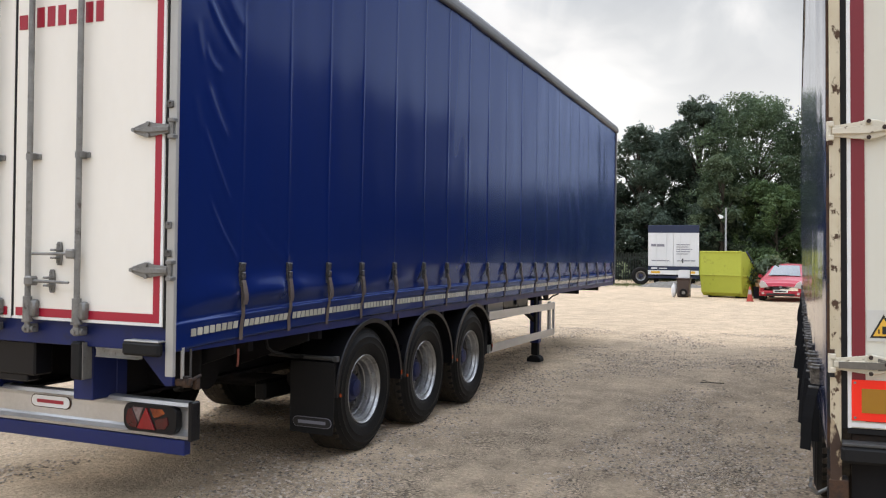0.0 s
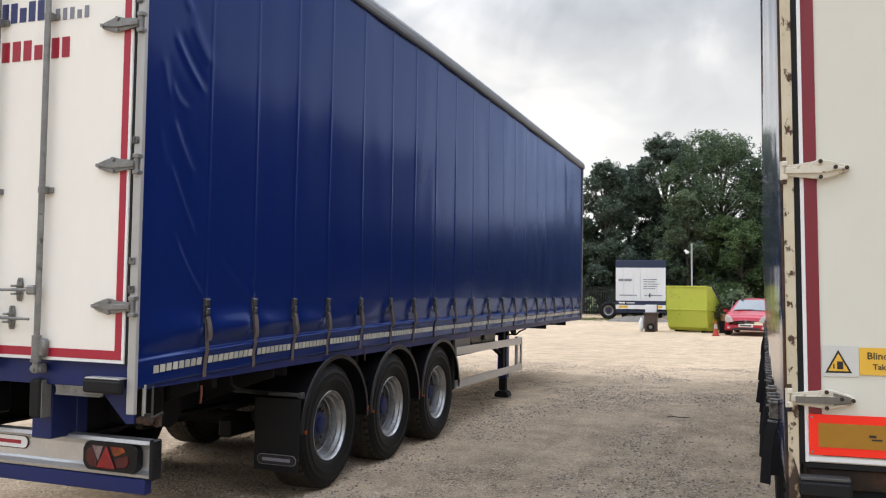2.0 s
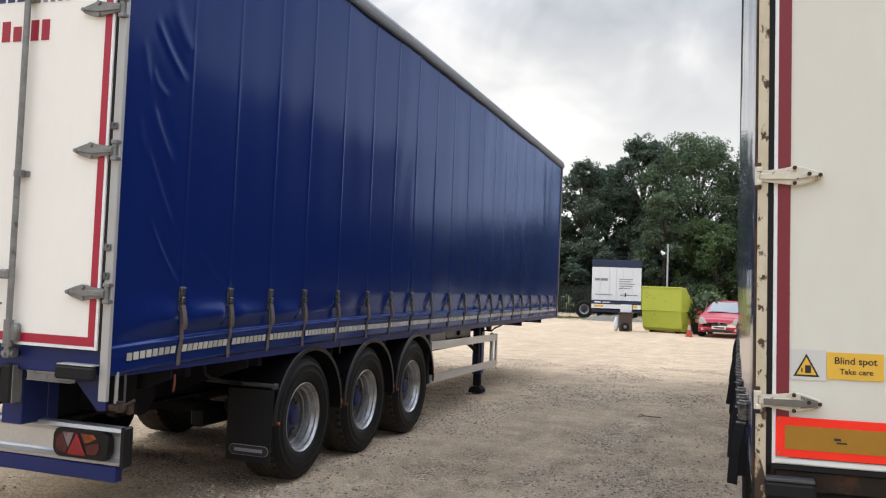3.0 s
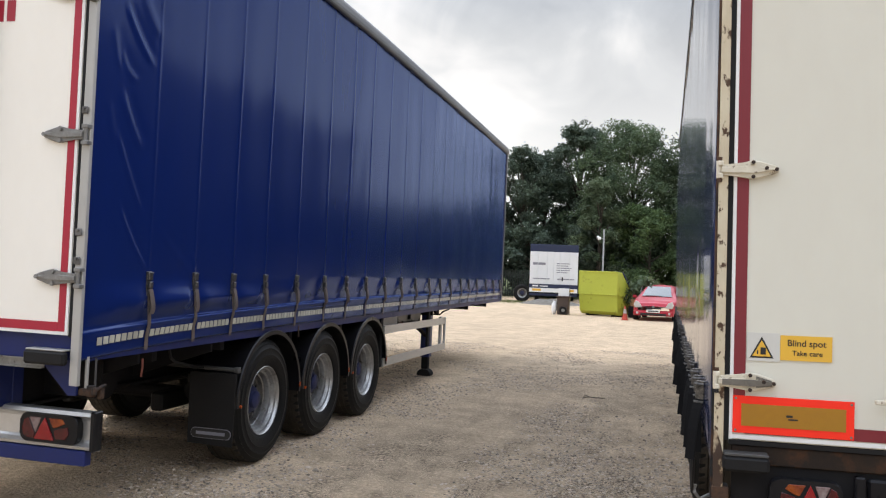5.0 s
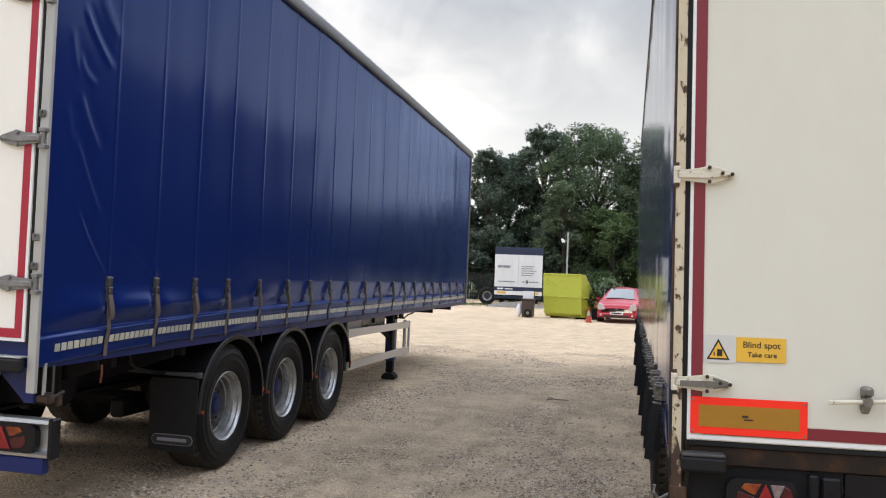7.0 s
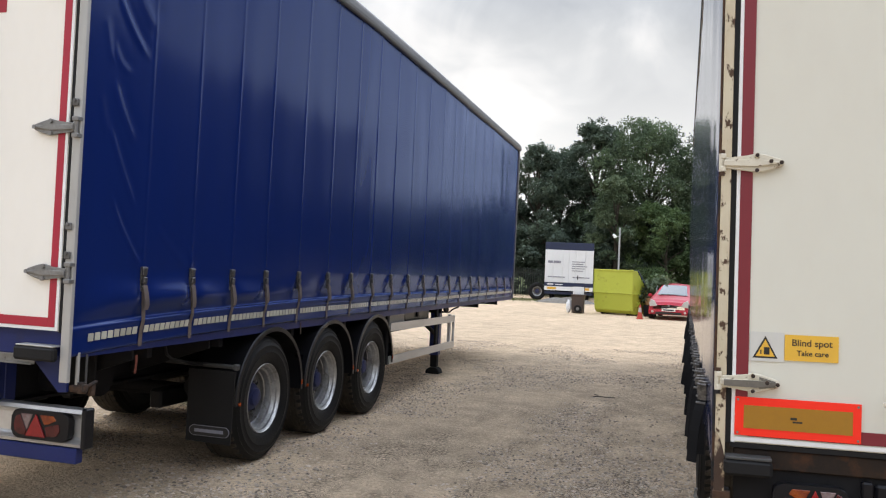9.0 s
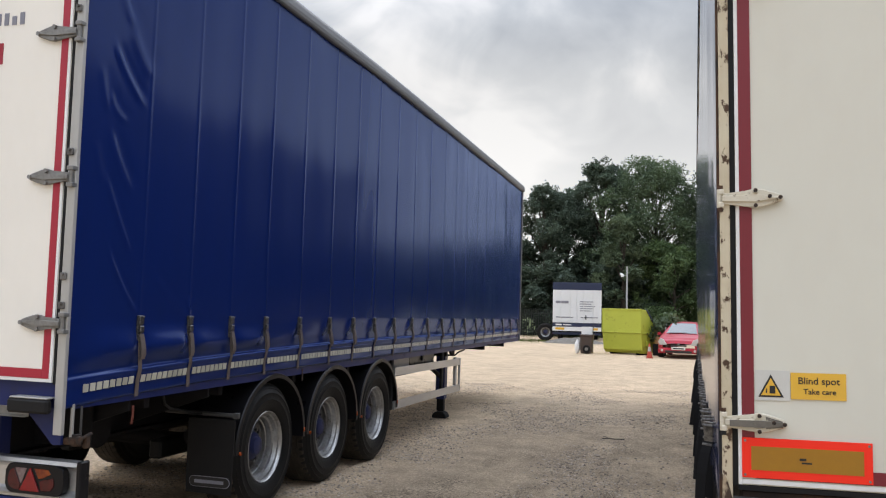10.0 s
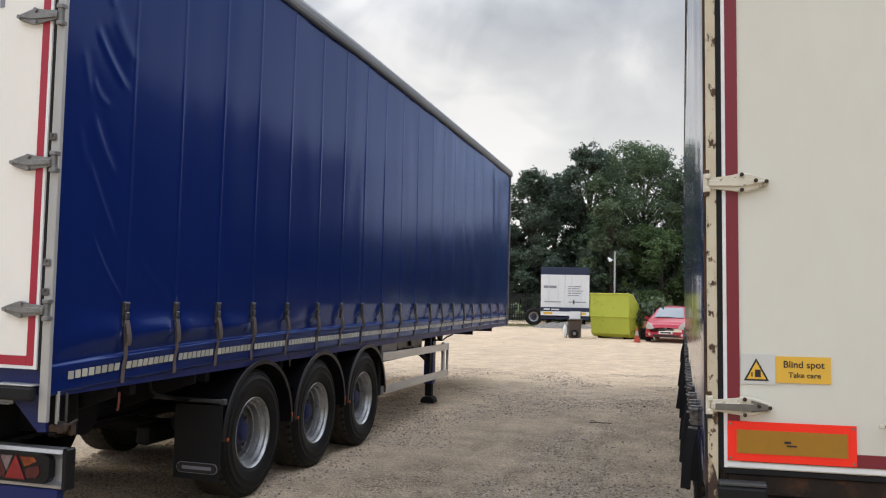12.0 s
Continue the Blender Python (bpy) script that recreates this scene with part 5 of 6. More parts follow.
bm = rod((0.91, R_REAR - 0.055, 1.178), (1.25, R_REAR - 0.055, 1.20), 0.011)
box(0.905, 0.955, R_REAR - 0.07, R_REAR - 0.045, 1.168, 1.19, 0.004, bm)
part("door_handle", bm, "hinge_old", door_a)
bm = prism([(1.075, 1.125), (1.105, 1.125), (1.118, 1.16), (1.108, 1.19), (1.12, 1.23), (1.108, 1.262), (1.08, 1.262), (1.066, 1.23), (1.076, 1.19), (1.066, 1.16)], "y", R_REAR - 0.025, R_REAR - 0.001, None, 0.004)
rod((1.09, R_REAR - 0.075, 1.19), (1.09, R_REAR - 0.02, 1.19), 0.024, bm, 10)
box(1.062, 1.118, R_REAR - 0.072, R_REAR - 0.02, 1.215, 1.262, 0.01, bm)
part("handle_catch", bm, "hinge_worn", door_a, "worn dark steel handle catch")

# rear marking board
mark = part("marking_board", box(0.248, 0.822, R_REAR - 0.012, R_REAR - 0.0075, 0.978, 1.168, 0.001), "fluo", door_a, "fluorescent red board with an ochre field")
part("ochre_field", box(0.29, 0.784, R_REAR - 0.0145, R_REAR - 0.0125, 1.016, 1.128), "ochre", mark)
part("printed_code", box(0.505, 0.535, R_REAR - 0.016, R_REAR - 0.015, 1.07, 1.082, bm=box(0.515, 0.56, R_REAR - 0.016, R_REAR - 0.015, 1.056, 1.064)), "ink", mark)
for x in (0.262, 0.808):
    for z in (0.992, 1.154):
        part("rivet", rod((x, R_REAR - 0.016, z), (x, R_REAR - 0.011, z), 0.006, seg=8), "steel", mark)

# warning label with its pictogram
label = part("warning_label", box(0.312, 0.4705, R_REAR - 0.0055, R_REAR - 0.0015, 1.348, 1.492), "label_white", door_a, "white and yellow blind spot warning label")
tri = [(0.383, 1.473), (0.325, 1.364), (0.441, 1.364)]
part("triangle_border", prism(tri, "y", R_REAR - 0.007, R_REAR - 0.006, None), "ink", label)
cx, cz = 0.383, 1.40
part("triangle_field", prism([(cx + (x - cx) * 0.76, cz + (z - cz) * 0.76) for x, z in tri], "y", R_REAR - 0.0085, R_REAR - 0.0075), "sign_yellow", label)
pict = box(0.377, 0.403, R_REAR - 0.010, R_REAR - 0.009, 1.382, 1.418)
box(0.360, 0.366, R_REAR - 0.010, R_REAR - 0.009, 1.384, 1.404, bm=pict)
part("pictogram", pict, "ink", label)
part("yellow_field", box(0.472, 0.716, R_REAR - 0.007, R_REAR - 0.0015, 1.358, 1.484), "sign_yellow", label)


def words(text, x, z, size, parent, y):
    cu = bpy.data.curves.new("words", "FONT")
    cu.body, cu.size, cu.extrude, cu.align_x, cu.align_y = text, size, 0.0006, "CENTER", "CENTER"
    cu.offset = 0.0005
    tmp = new("words_shape", cu)
    me = bpy.data.meshes.new_from_object(tmp.evaluated_get(bpy.context.evaluated_depsgraph_get()))
    bpy.data.objects.remove(tmp)
    me.materials.clear()
    me.materials.append(M["ink"])
    piece("lettering", me, parent, pose(x, y, z, 90, 0, 0))


words("Blind spot", 0.596, 1.445, 0.0455, label, R_REAR - 0.0078)
words("Take care", 0.60, 1.395, 0.036, label, R_REAR - 0.0078)

# sill, buffer and lamps below the doors
part("rear_sill", box(0.246, R_FAR - 0.09, R_REAR + 0.01, R_REAR + 0.2, 0.815, 0.914, 0.006), "sill_dark", old, "rust-streaked dark steel sill")
part("buffer", box(0.2, 0.425, R_REAR - 0.085, R_REAR + 0.005, 0.79, 0.868, 0.014), "rubber", old, "black rubber buffer")
part("buffer_plate", box(0.205, 0.42, R_REAR - 0.08, R_REAR + 0.005, 0.869, 0.884, 0.003), "flap_steel", old)
part("lamp_board", box(0.25, 1.0, R_REAR + 0.03, R_REAR + 0.05, 0.5, 0.812), "under", old)
part("plate_board", box(1.01, 1.9, R_REAR + 0.02, R_REAR + 0.04, 0.5, 0.81), "plastic", old)
part("lamp_bracket", box(0.83, 0.88, R_REAR - 0.02, R_REAR + 0.03, 0.5, 0.80, 0.008, box(0.89, 0.99, R_REAR - 0.01, R_REAR + 0.028, 0.5, 0.79, 0.012)), "plastic", old)
lamp_cluster(old, 0.43, 0.77, 0.6, 0.765, R_REAR - 0.04, True)
part("lower_bar", box(0.3, 2.5, R_REAR + 0.06, R_REAR + 0.14, 0.36, 0.5, 0.008), "under", old)
for x in (0.95, 1.75):
    part("chassis_beam", box(x - 0.06, x + 0.06, 4.7, 17.6, 0.62, 0.95), "under", old)
for n, y in enumerate((7.0, 8.31, 9.62)):
    wheel(old, Matrix.Translation((R_SIDE + 0.02, y, HUB_Z)) @ pose(0, 0, 0, 20 * n, 0, 180))
    wheel(old, Matrix.Translation((R_FAR - 0.02, y, HUB_Z)))
    part("axle", rod((0.45, y, HUB_Z), (2.3, y, HUB_Z), 0.065), "under", old)
for x in (0.55, 2.2):
    leg = part("landing_leg", box(x - 0.075, x + 0.075, 13.36, 13.52, 0.1, 0.96, 0.01), "under", old)
    part("foot", box(x - 0.15, x + 0.15, 13.3, 13.58, 0.0, 0.1, 0.02), "under", leg)


# hooks and dangling black straps along the edge
def dangling():
    hook = box(-0.012, 0.006, -0.028, 0.028, -0.13, 0.0, 0.003)
    rod((-0.016, -0.03, -0.12), (-0.016, 0.03, -0.12), 0.008, hook, 8)
    rod((-0.016, -0.03, -0.02), (-0.016, 0.03, -0.02), 0.008, hook, 8)
    hook = mesh_of(hook, "hook", M["buckle"])
    y, n = 4.95, 0
    while y < 17.5:
        rng = random.Random(90 + n)
        z = 1.19 + 0.01 * rng.uniform(-1, 1)
        ln, out = rng.uniform(0.32, 0.45), rng.uniform(0.02, 0.08)
        path = [(-0.008, -0.10), (-0.02 - out * 0.3, -0.16), (-0.02 - out * 0.8, -0.10 - ln * 0.5), (-0.025 - out, -0.10 - ln)]
        strap = part("strap", ribbon(path, 0.060, 0.005), "strap_black", old, "black strap hanging loose" if n == 0 else "", at=Matrix.Translation((R_SIDE - 0.004 + 0.018 * math.exp(-(y - 4.62) / 0.6), y, z)) @ pose(0, 0, 0, rng.uniform(-4, 5), 0, rng.uniform(20, 75)))
        piece("hook", hook, strap)
        y += 0.31 if y < 8.5 else 0.62
        n += 1


dangling()
part("ratchet_handle", tube([(0.15, 4.66, 0.62), (0.10, 4.62, 0.60), (0.07, 4.6, 0.64), (0.075, 4.6, 0.68)], 0.01), "steel", old)
# parked on a slight lean
old.matrix_basis = pose(1.413, 8.5, 0.010, 0, -0.6, 0)

# ---- far side of the yard ----
def local_thing(name, at, label, category, group="", rz=0.0):
    ob = thing(name, at, label, category, group, rz)
    ob["local"] = 1
    return ob


def far_trailer():
    gz = ground_height(-6.0, 46)
    t = local_thing("box_trailer", (-5.995, 46.0, gz), "small white box trailer with navy bands on its rear", "trailer", rz=6.5)
    w = 1.28
    part("body", box(-w, w, 0.04, 7.5, 0.62, 3.1, 0.02), "box_white", t)
    part("top_band", box(-w - 0.01, w + 0.01, 0.0, 0.05, 2.74, 3.12, 0.01), "navy", t, "navy blue header band")
    part("roof", box(-w - 0.01, w + 0.01, 0.051, 7.5, 3.1, 3.14), "navy", t)
    for s in (-1, 1):
        door = part("door", box(s * 0.01, s * (w - 0.02), 0.0, 0.04, 1.0, 2.735, 0.008), "box_white", t)
        for x in (0.35, 0.85):
            part("lock_rod", rod((s * x, -0.03, 1.0), (s * x, -0.03, 2.73), 0.015, seg=8), "box_white", door)
        for z in (1.2, 1.9, 2.55):
            part("hinge", box(s * (w - 0.16), s * (w - 0.01), -0.02, 0.0, z - 0.04, z + 0.04, 0.006), "box_white", door)
    part("navy_band", box(-w, w, -0.008, 0.039, 0.78, 0.99), "navy", t, "navy blue band with a pale emblem")
    part("emblem", box(-1.12, -0.8, -0.013, -0.009, 0.85, 0.93, bm=box(-0.72, -0.3, -0.013, -0.009, 0.86, 0.91)), "edge_white", t)
    part("emblem", box(-1.13, -0.45, -0.013, -0.009, 2.02, 2.15), "letter_grey", t, "plain grey name bar")
    for k in range(5):
        part("lettering", box(0.15, 0.75 + 0.1 * (k % 3), -0.013, -0.009, 1.62 + 0.12 * k, 1.66 + 0.12 * k), "letter_grey", t)
    part("lettering", box(-1.1, -0.2, -0.013, -0.009, 1.26, 1.31), "letter_grey", t)
    part("lettering", box(0.2, 1.1, -0.013, -0.009, 1.26, 1.31), "letter_grey", t)
    part("catch", box(0.44, 0.5, -0.03, -0.009, 1.18, 1.40), "ink", t)
    part("white_panel", box(-w, w, -0.004, 0.038, 0.56, 0.779), "edge_white", t)
    part("marker_board", box(-1.13, -0.66, -0.012, -0.005, 0.62, 0.74), "sign_yellow", t, "orange marker board")
    part("marker_board", box(0.86, 1.1, -0.012, -0.005, 0.62, 0.74), "sign_yellow", t, "orange marker board")
    part("bumper", box(-w, w, 0.1, 0.2, 0.36, 0.5, 0.01), "navy", t)
    part("chassis", box(-0.5, 0.5, 0.3, 7.2, 0.4, 0.6), "under", t)
    for x in (-1.0, 1.0):
        for y in (4.0, 5.2):
            part("wheel", rod((x - 0.12, y, 0.38), (x + 0.12, y, 0.38), 0.38, seg=20), "tyre", t)
    for x in (-0.9, 0.9):
        part("stand", box(x - 0.04, x + 0.04, 0.3, 0.38, 0.0, 0.4), "under", t)


far_trailer()

spare = local_thing("spare_wheel", (-7.66, 46.0, ground_height(-7.6, 46)), "spare black wheel with a steel rim leaning by the box trailer", "wheel")
piece("tyre", WHEEL[0], spare, pose(0, -0.05, 0.468, -6, 0, -82) @ Matrix.Scale(0.875, 4))
piece("rim", WHEEL[1], spare, pose(0, -0.05, 0.468, -6, 0, -82) @ Matrix.Scale(0.875, 4))
piece("disc", WHEEL[5], spare, pose(0, -0.05, 0.468, -6, 0, -82) @ Matrix.Scale(0.875, 4))
piece("hub", WHEEL[2], spare, pose(0, -0.05, 0.468, -6, 0, -82) @ Matrix.Scale(0.875, 4))


def skip():
    """A lime waste skip: a flat front over a slanting lower half, a hopper side with a sloping lid."""
    gz = ground_height(-3, 36.6)
    t = local_thing("waste_skip", (-2.86, 36.75, gz), "dented lime green steel waste skip with a folded lower front", "skip", rz=-24)
    w = 0.90
    prof = [(0.16, 0.06), (-0.02, 0.2), (-0.12, 0.92), (-0.12, 1.88), (0.35, 1.86), (1.15, 1.15), (1.28, 0.85), (1.1, 0.06)]
    part("body", prism([(y, z) for y, z in prof], "x", -w, w, None, 0.012), "lime", t)
    part("front_fold", box(-w - 0.012, w + 0.012, -0.155, -0.10, 0.90, 0.94, 0.006), "lime", t)
    part("top_rim", box(-w - 0.02, w + 0.02, -0.15, -0.09, 1.84, 1.9, 0.01), "lime", t)
    for s in (-1, 1):
        part("side_rib", box(s * w, s * (w + 0.03), 0.0, 1.15, 0.86, 0.93, 0.006), "lime", t)
        part("lid_edge", prism([(0.33, 1.9), (1.17, 1.2), (1.2, 1.15), (1.12, 1.13), (0.3, 1.84)], "x", s * w - 0.02, s * w + 0.03), "navy" if s > 0 else "lime", t)
        part("lift_pocket", box(s * w, s * (w + 0.06), 0.3, 0.75, 0.38, 0.58, 0.01), "lime", t)
        part("corner_strip", box(s * w - 0.03, s * (w + 0.008), -0.13, -0.08, 0.95, 1.84), "lime", t)
    for x in (-0.6, 0.6):
        part("skid", box(x - 0.06, x + 0.06, 0.1, 1.1, 0.0, 0.07), "under", t)


skip()


def traffic_cone(at):
    t = local_thing("traffic_cone", at, "orange traffic cone with a white sleeve beside the skip", "cone")
    t.scale = (0.85, 0.85, 0.74)
    part("base", box(-0.17, 0.17, -0.17, 0.17, 0.0, 0.03, 0.01, prism([(-0.15, -0.15), (0.15, -0.15), (0.15, 0.15), (-0.15, 0.15)], "z", 0.03, 0.045)), "cone_orange", t)
    part("body", rod((0, 0, 0.04), (0, 0, 0.40), 0.135, seg=20, r2=0.075), "cone_orange", t, smooth=True)
    part("sleeve", rod((0, 0, 0.36), (0, 0, 0.60), 0.087, seg=20, r2=0.053), "cone_white", t, smooth=True)
    part("tip", rod((0, 0, 0.60), (0, 0, 0.76), 0.052, seg=20, r2=0.025), "cone_orange", t, smooth=True)


traffic_cone((-1.66, 34.4, ground_height(-1.66, 34.4)))


def wheelie_bin():
    t = local_thing("wheeled_bin", (-4.3, 36.3, ground_height(-4.3, 36.3)), "grimy brown wheeled bin lying open beside the skip", "bin")
    part("body", prism([(-0.24, 0.02), (0.2, 0.02), (0.27, 0.76), (-0.26, 0.74)], "y", -0.2, 0.35, None, 0.03), "brown_bin", t)
    part("rim", box(-0.29, 0.3, -0.24, 0.38, 0.74, 0.79, 0.015), "brown_bin", t)
    part("wheel", rod((0.02, -0.26, 0.2), (0.02, -0.2, 0.2), 0.16, seg=18), "tyre", t)
    part("hub", rod((0.02, -0.275, 0.2), (0.02, -0.255, 0.2), 0.07, seg=14), "steel", t)
    sack = local_thing("plastic_sack", (-4.68, 36.3, ground_height(-4.7, 36.3)), "crumpled white plastic sack slumped against the bin", "sack")
    bm = bmesh.new()
    bmesh.ops.create_icosphere(bm, subdivisions=3, radius=1)
    for v in bm.verts:
        d = 1 + 0.25 * noise.noise(v.co * 2.3)
        v.co = Vector((v.co.x * 0.12 * d, v.co.y * 0.16 * d, 0.28 + v.co.z * 0.28 * d))
    part("sack_body", bm, "bag", sack, smooth=True)
    panel = local_thing("white_board", (-4.34, 36.75, ground_height(-4.3, 36.7)), "white board standing behind the brown bin", "board")
    part("board", box(-0.24, 0.22, 0.0, 0.03, 0.0, 1.1, 0.006), "edge_white", panel)
    part("stick", box(0.23, 0.26, -0.02, 0.02, 0.0, 1.2, 0.004), "bark", panel)


wheelie_bin()


def camera_pole():
    gz = ground_height(-3.5, 48)
    t = local_thing("cctv_pole", (-3.55, 48.0, gz), "grey steel pole carrying a white security camera", "pole")
    part("pole", rod((0, 0, 0), (0, 0, 4.12), 0.052, seg=14, r2=0.045), "pole_grey", t, smooth=True)
    part("arm", rod((0, 0, 3.62), (-0.2, -0.1, 3.62), 0.02, seg=8), "pole_grey", t)
    part("camera_body", box(-0.32, -0.16, -0.2, 0.02, 3.54, 3.68, 0.02, rod((-0.36, -0.1, 3.72), (-0.16, -0.1, 3.60), 0.06)), "edge_white", t, "white camera housing")


camera_pole()


def car_body(t):
    """A small three-door hatchback, nose towards -y."""
    secs = [  # y, half width low, half width belt, belt z, roof half width, roof z, floor z
        (-0.06, 0.62, 0.58, 0.60, 0.50, 0.62, 0.30), (0.06, 0.76, 0.72, 0.72, 0.62, 0.75, 0.22), (0.35, 0.83, 0.80, 0.83, 0.68, 0.87, 0.2),
        (0.95, 0.845, 0.82, 0.93, 0.69, 0.985, 0.2), (1.25, 0.845, 0.83, 0.95, 0.66, 1.10, 0.2), (1.75, 0.845, 0.83, 0.97, 0.53, 1.41, 0.2),
        (2.3, 0.845, 0.83, 0.98, 0.52, 1.485, 0.2), (3.1, 0.845, 0.82, 1.0, 0.51, 1.46, 0.2), (3.7, 0.82, 0.79, 1.02, 0.50, 1.36, 0.24), (3.98, 0.74, 0.70, 0.95, 0.50, 1.0, 0.3)]
    us = steps(0, len(secs) - 1, 0.2)
    ts = [i / 24 for i in range(25)]

    def at(u, t_):
        i = min(int(u), len(secs) - 2)
        f = u - i
        f = f * f * (3 - 2 * f) if i not in (3, 4) else f
        y, wl, wb, zb, wr, zr, z0 = [a + (b - a) * f for a, b in zip(secs[i], secs[i + 1])]
        y = secs[i][0] + (secs[i + 1][0] - secs[i][0]) * (u - i)
        s = -1 if t_ < 0.5 else 1
        k = abs(t_ - 0.5) * 2  # 0 on the roof's middle, 1 at the floor
        if k < 0.4:
            q = k / 0.4
            return (s * wr * q, y, zr - 0.03 * q * q)
        if k < 0.65:
            q = (k - 0.4) / 0.25
            return (s * (wr + (wb - wr) * q), y, zr - 0.03 + (zb - zr + 0.03) * q)
        q = (k - 0.65) / 0.35
        return (s * (wb + (wl - wb) * math.sin(q * 2.0)), y, zb + (z0 - zb) * q)

    me = surface(us, ts, at)
    b2 = bmesh.new()
    b2.from_mesh(me)
    ends = [e for e in b2.edges if len(e.link_faces) == 1]
    bmesh.ops.holes_fill(b2, edges=ends, sides=0)
    return part("body", b2, "car_red", t, smooth=True)


def car():
    gz = ground_height(-0.3, 35)
    t = local_thing("hatchback_car", (-0.575, 34.8, gz), "small red hatchback parked nose-on to the yard", "car", rz=-6)
    t.scale = (1.0, 1.0, 0.96)
    body = car_body(t)
    ws = prism([(0.96, 0.995), (1.74, 1.40), (1.75, 1.415), (0.95, 1.01)], "x", -0.55, 0.55)
    for v in ws.verts:
        v.co.x *= 1.06 if v.co.z < 1.2 else 0.84
    part("windscreen", ws, "glass", body, "pale reflecting windscreen")
    part("bumper", box(-0.78, 0.78, -0.12, 0.15, 0.22, 0.44, 0.06, seg=3), "car_red", body, smooth=True)
    part("lower_grille", box(-0.5, 0.5, -0.135, -0.11, 0.24, 0.33, 0.01), "ink", body)
    part("grille", box(-0.30, 0.30, -0.10, -0.05, 0.50, 0.555, 0.012), "ink", body)
    part("badge", rod((0, -0.12, 0.585), (0, -0.06, 0.585), 0.045, seg=14), "steel", body)
    plate = part("number_plate", box(-0.26, 0.26, -0.145, -0.125, 0.36, 0.47, 0.004), "plate", body, "white number plate")
    part("plate_bar", box(-0.2, 0.2, -0.149, -0.146, 0.39, 0.44), "ink", plate)
    for s in (-1, 1):
        part("headlamp", prism([(s * 0.44, 0.56), (s * 0.72, 0.53), (s * 0.78, 0.66), (s * 0.70, 0.83), (s * 0.56, 0.76)], "y", -0.06, 0.22, None, 0.012), "headlamp", body)
        part("mirror", box(s * 0.84, s * 1.0, 1.18, 1.32, 0.90, 1.03, 0.03, seg=2), "car_red", body, smooth=True)
        part("fog_lamp", rod((s * 0.62, -0.125, 0.33), (s * 0.62, -0.105, 0.33), 0.05, seg=12), "headlamp", body)
        part("side_window", prism([(1.3, 1.02), (1.78, 1.37), (3.2, 1.40), (3.45, 1.08), (2.0, 1.03)], "x", s * 0.70, s * 0.715), "glass", body)
        for y in (0.72, 3.23):
            w = part("wheel", rod((s * 0.66, y, 0.30), (s * 0.855, y, 0.30), 0.30, seg=24), "tyre", t)
            part("rim", rod((s * 0.84, y, 0.30), (s * 0.865, y, 0.30), 0.19, seg=20), "rim", w)
    part("wiper", rod((-0.45, 0.93, 1.02), (0.2, 0.99, 1.03), 0.01, seg=6), "ink", body)


car()


def planter():
    """A terracotta pot with a leafy shrub, by the car."""
    t = local_thing("plant_pot", (-1.42, 36.9, ground_height(-1.4, 36.9)), "terracotta pot with an untidy green shrub", "plant")
    part("stand", box(-0.22, 0.3, -0.15, 0.3, 0.0, 0.48, 0.02), "under", t)
    part("pot", rod((0, 0, 0.48), (0, 0, 0.78), 0.14, seg=20, r2=0.21), "terracotta", t, "terracotta pot", smooth=True)
    piece("foliage", leaf_mesh([((0.25, 0.3, 1.05), (0.75, 0.5, 0.45)), ((0.55, 0.2, 1.35), (0.3, 0.3, 0.45)), ((-0.1, 0.1, 0.8), (0.4, 0.3, 0.25))], 900, 0.09, 5, "leaf_pale"), t)


def leaf_mesh(blobs, count, size, seed, mat, gap=0.55):
    """Many small leaf clumps spread through lumpy crowns, thick near the skin, with gaps between."""
    rng = np.random.default_rng(seed)
    vol = np.array([r[0] * r[1] * r[2] for _, r in blobs]) ** 0.7
    verts, faces = [], []
    which = rng.choice(len(blobs), count * 3, p=vol / vol.sum())
    made = 0
    for b in which:
        if made >= count:
            break
        (cx, cy, cz), (rx, ry, rz) = blobs[b]
        d = rng.normal(size=3)
        d /= np.linalg.norm(d)
        r = (0.45 + 0.6 * rng.random() ** 0.6) * (1 + 0.62 * noise.noise(Vector(d * 1.9) + Vector((cx, cy, cz))))
        p = Vector((cx + d[0] * rx * r, cy + d[1] * ry * r, cz + d[2] * rz * r))
        if noise.noise(p * (0.9 / max(size * 4, 0.5))) < gap - 0.75 + 0.2 * (rng.random() - 0.5):
            continue
        s = size * rng.uniform(0.6, 1.4)
        q = Euler((rng.uniform(-1.0, 1.0), rng.uniform(-1.0, 1.0), rng.uniform(0, 6.28))).to_matrix()
        k = len(verts)
        for u, v in ((-1, 0), (-0.2, -0.55), (1, 0.05), (0.1, 0.6)):
            verts.append(p + q @ Vector((u * s, v * s, 0.12 * s * (u * u - v))))
        faces.append((k, k + 1, k + 2, k + 3))
        made += 1
    me = bpy.data.meshes.new("foliage")
    me.from_pydata(verts, [], faces)
    me.materials.append(M[mat])
    return me


planter()


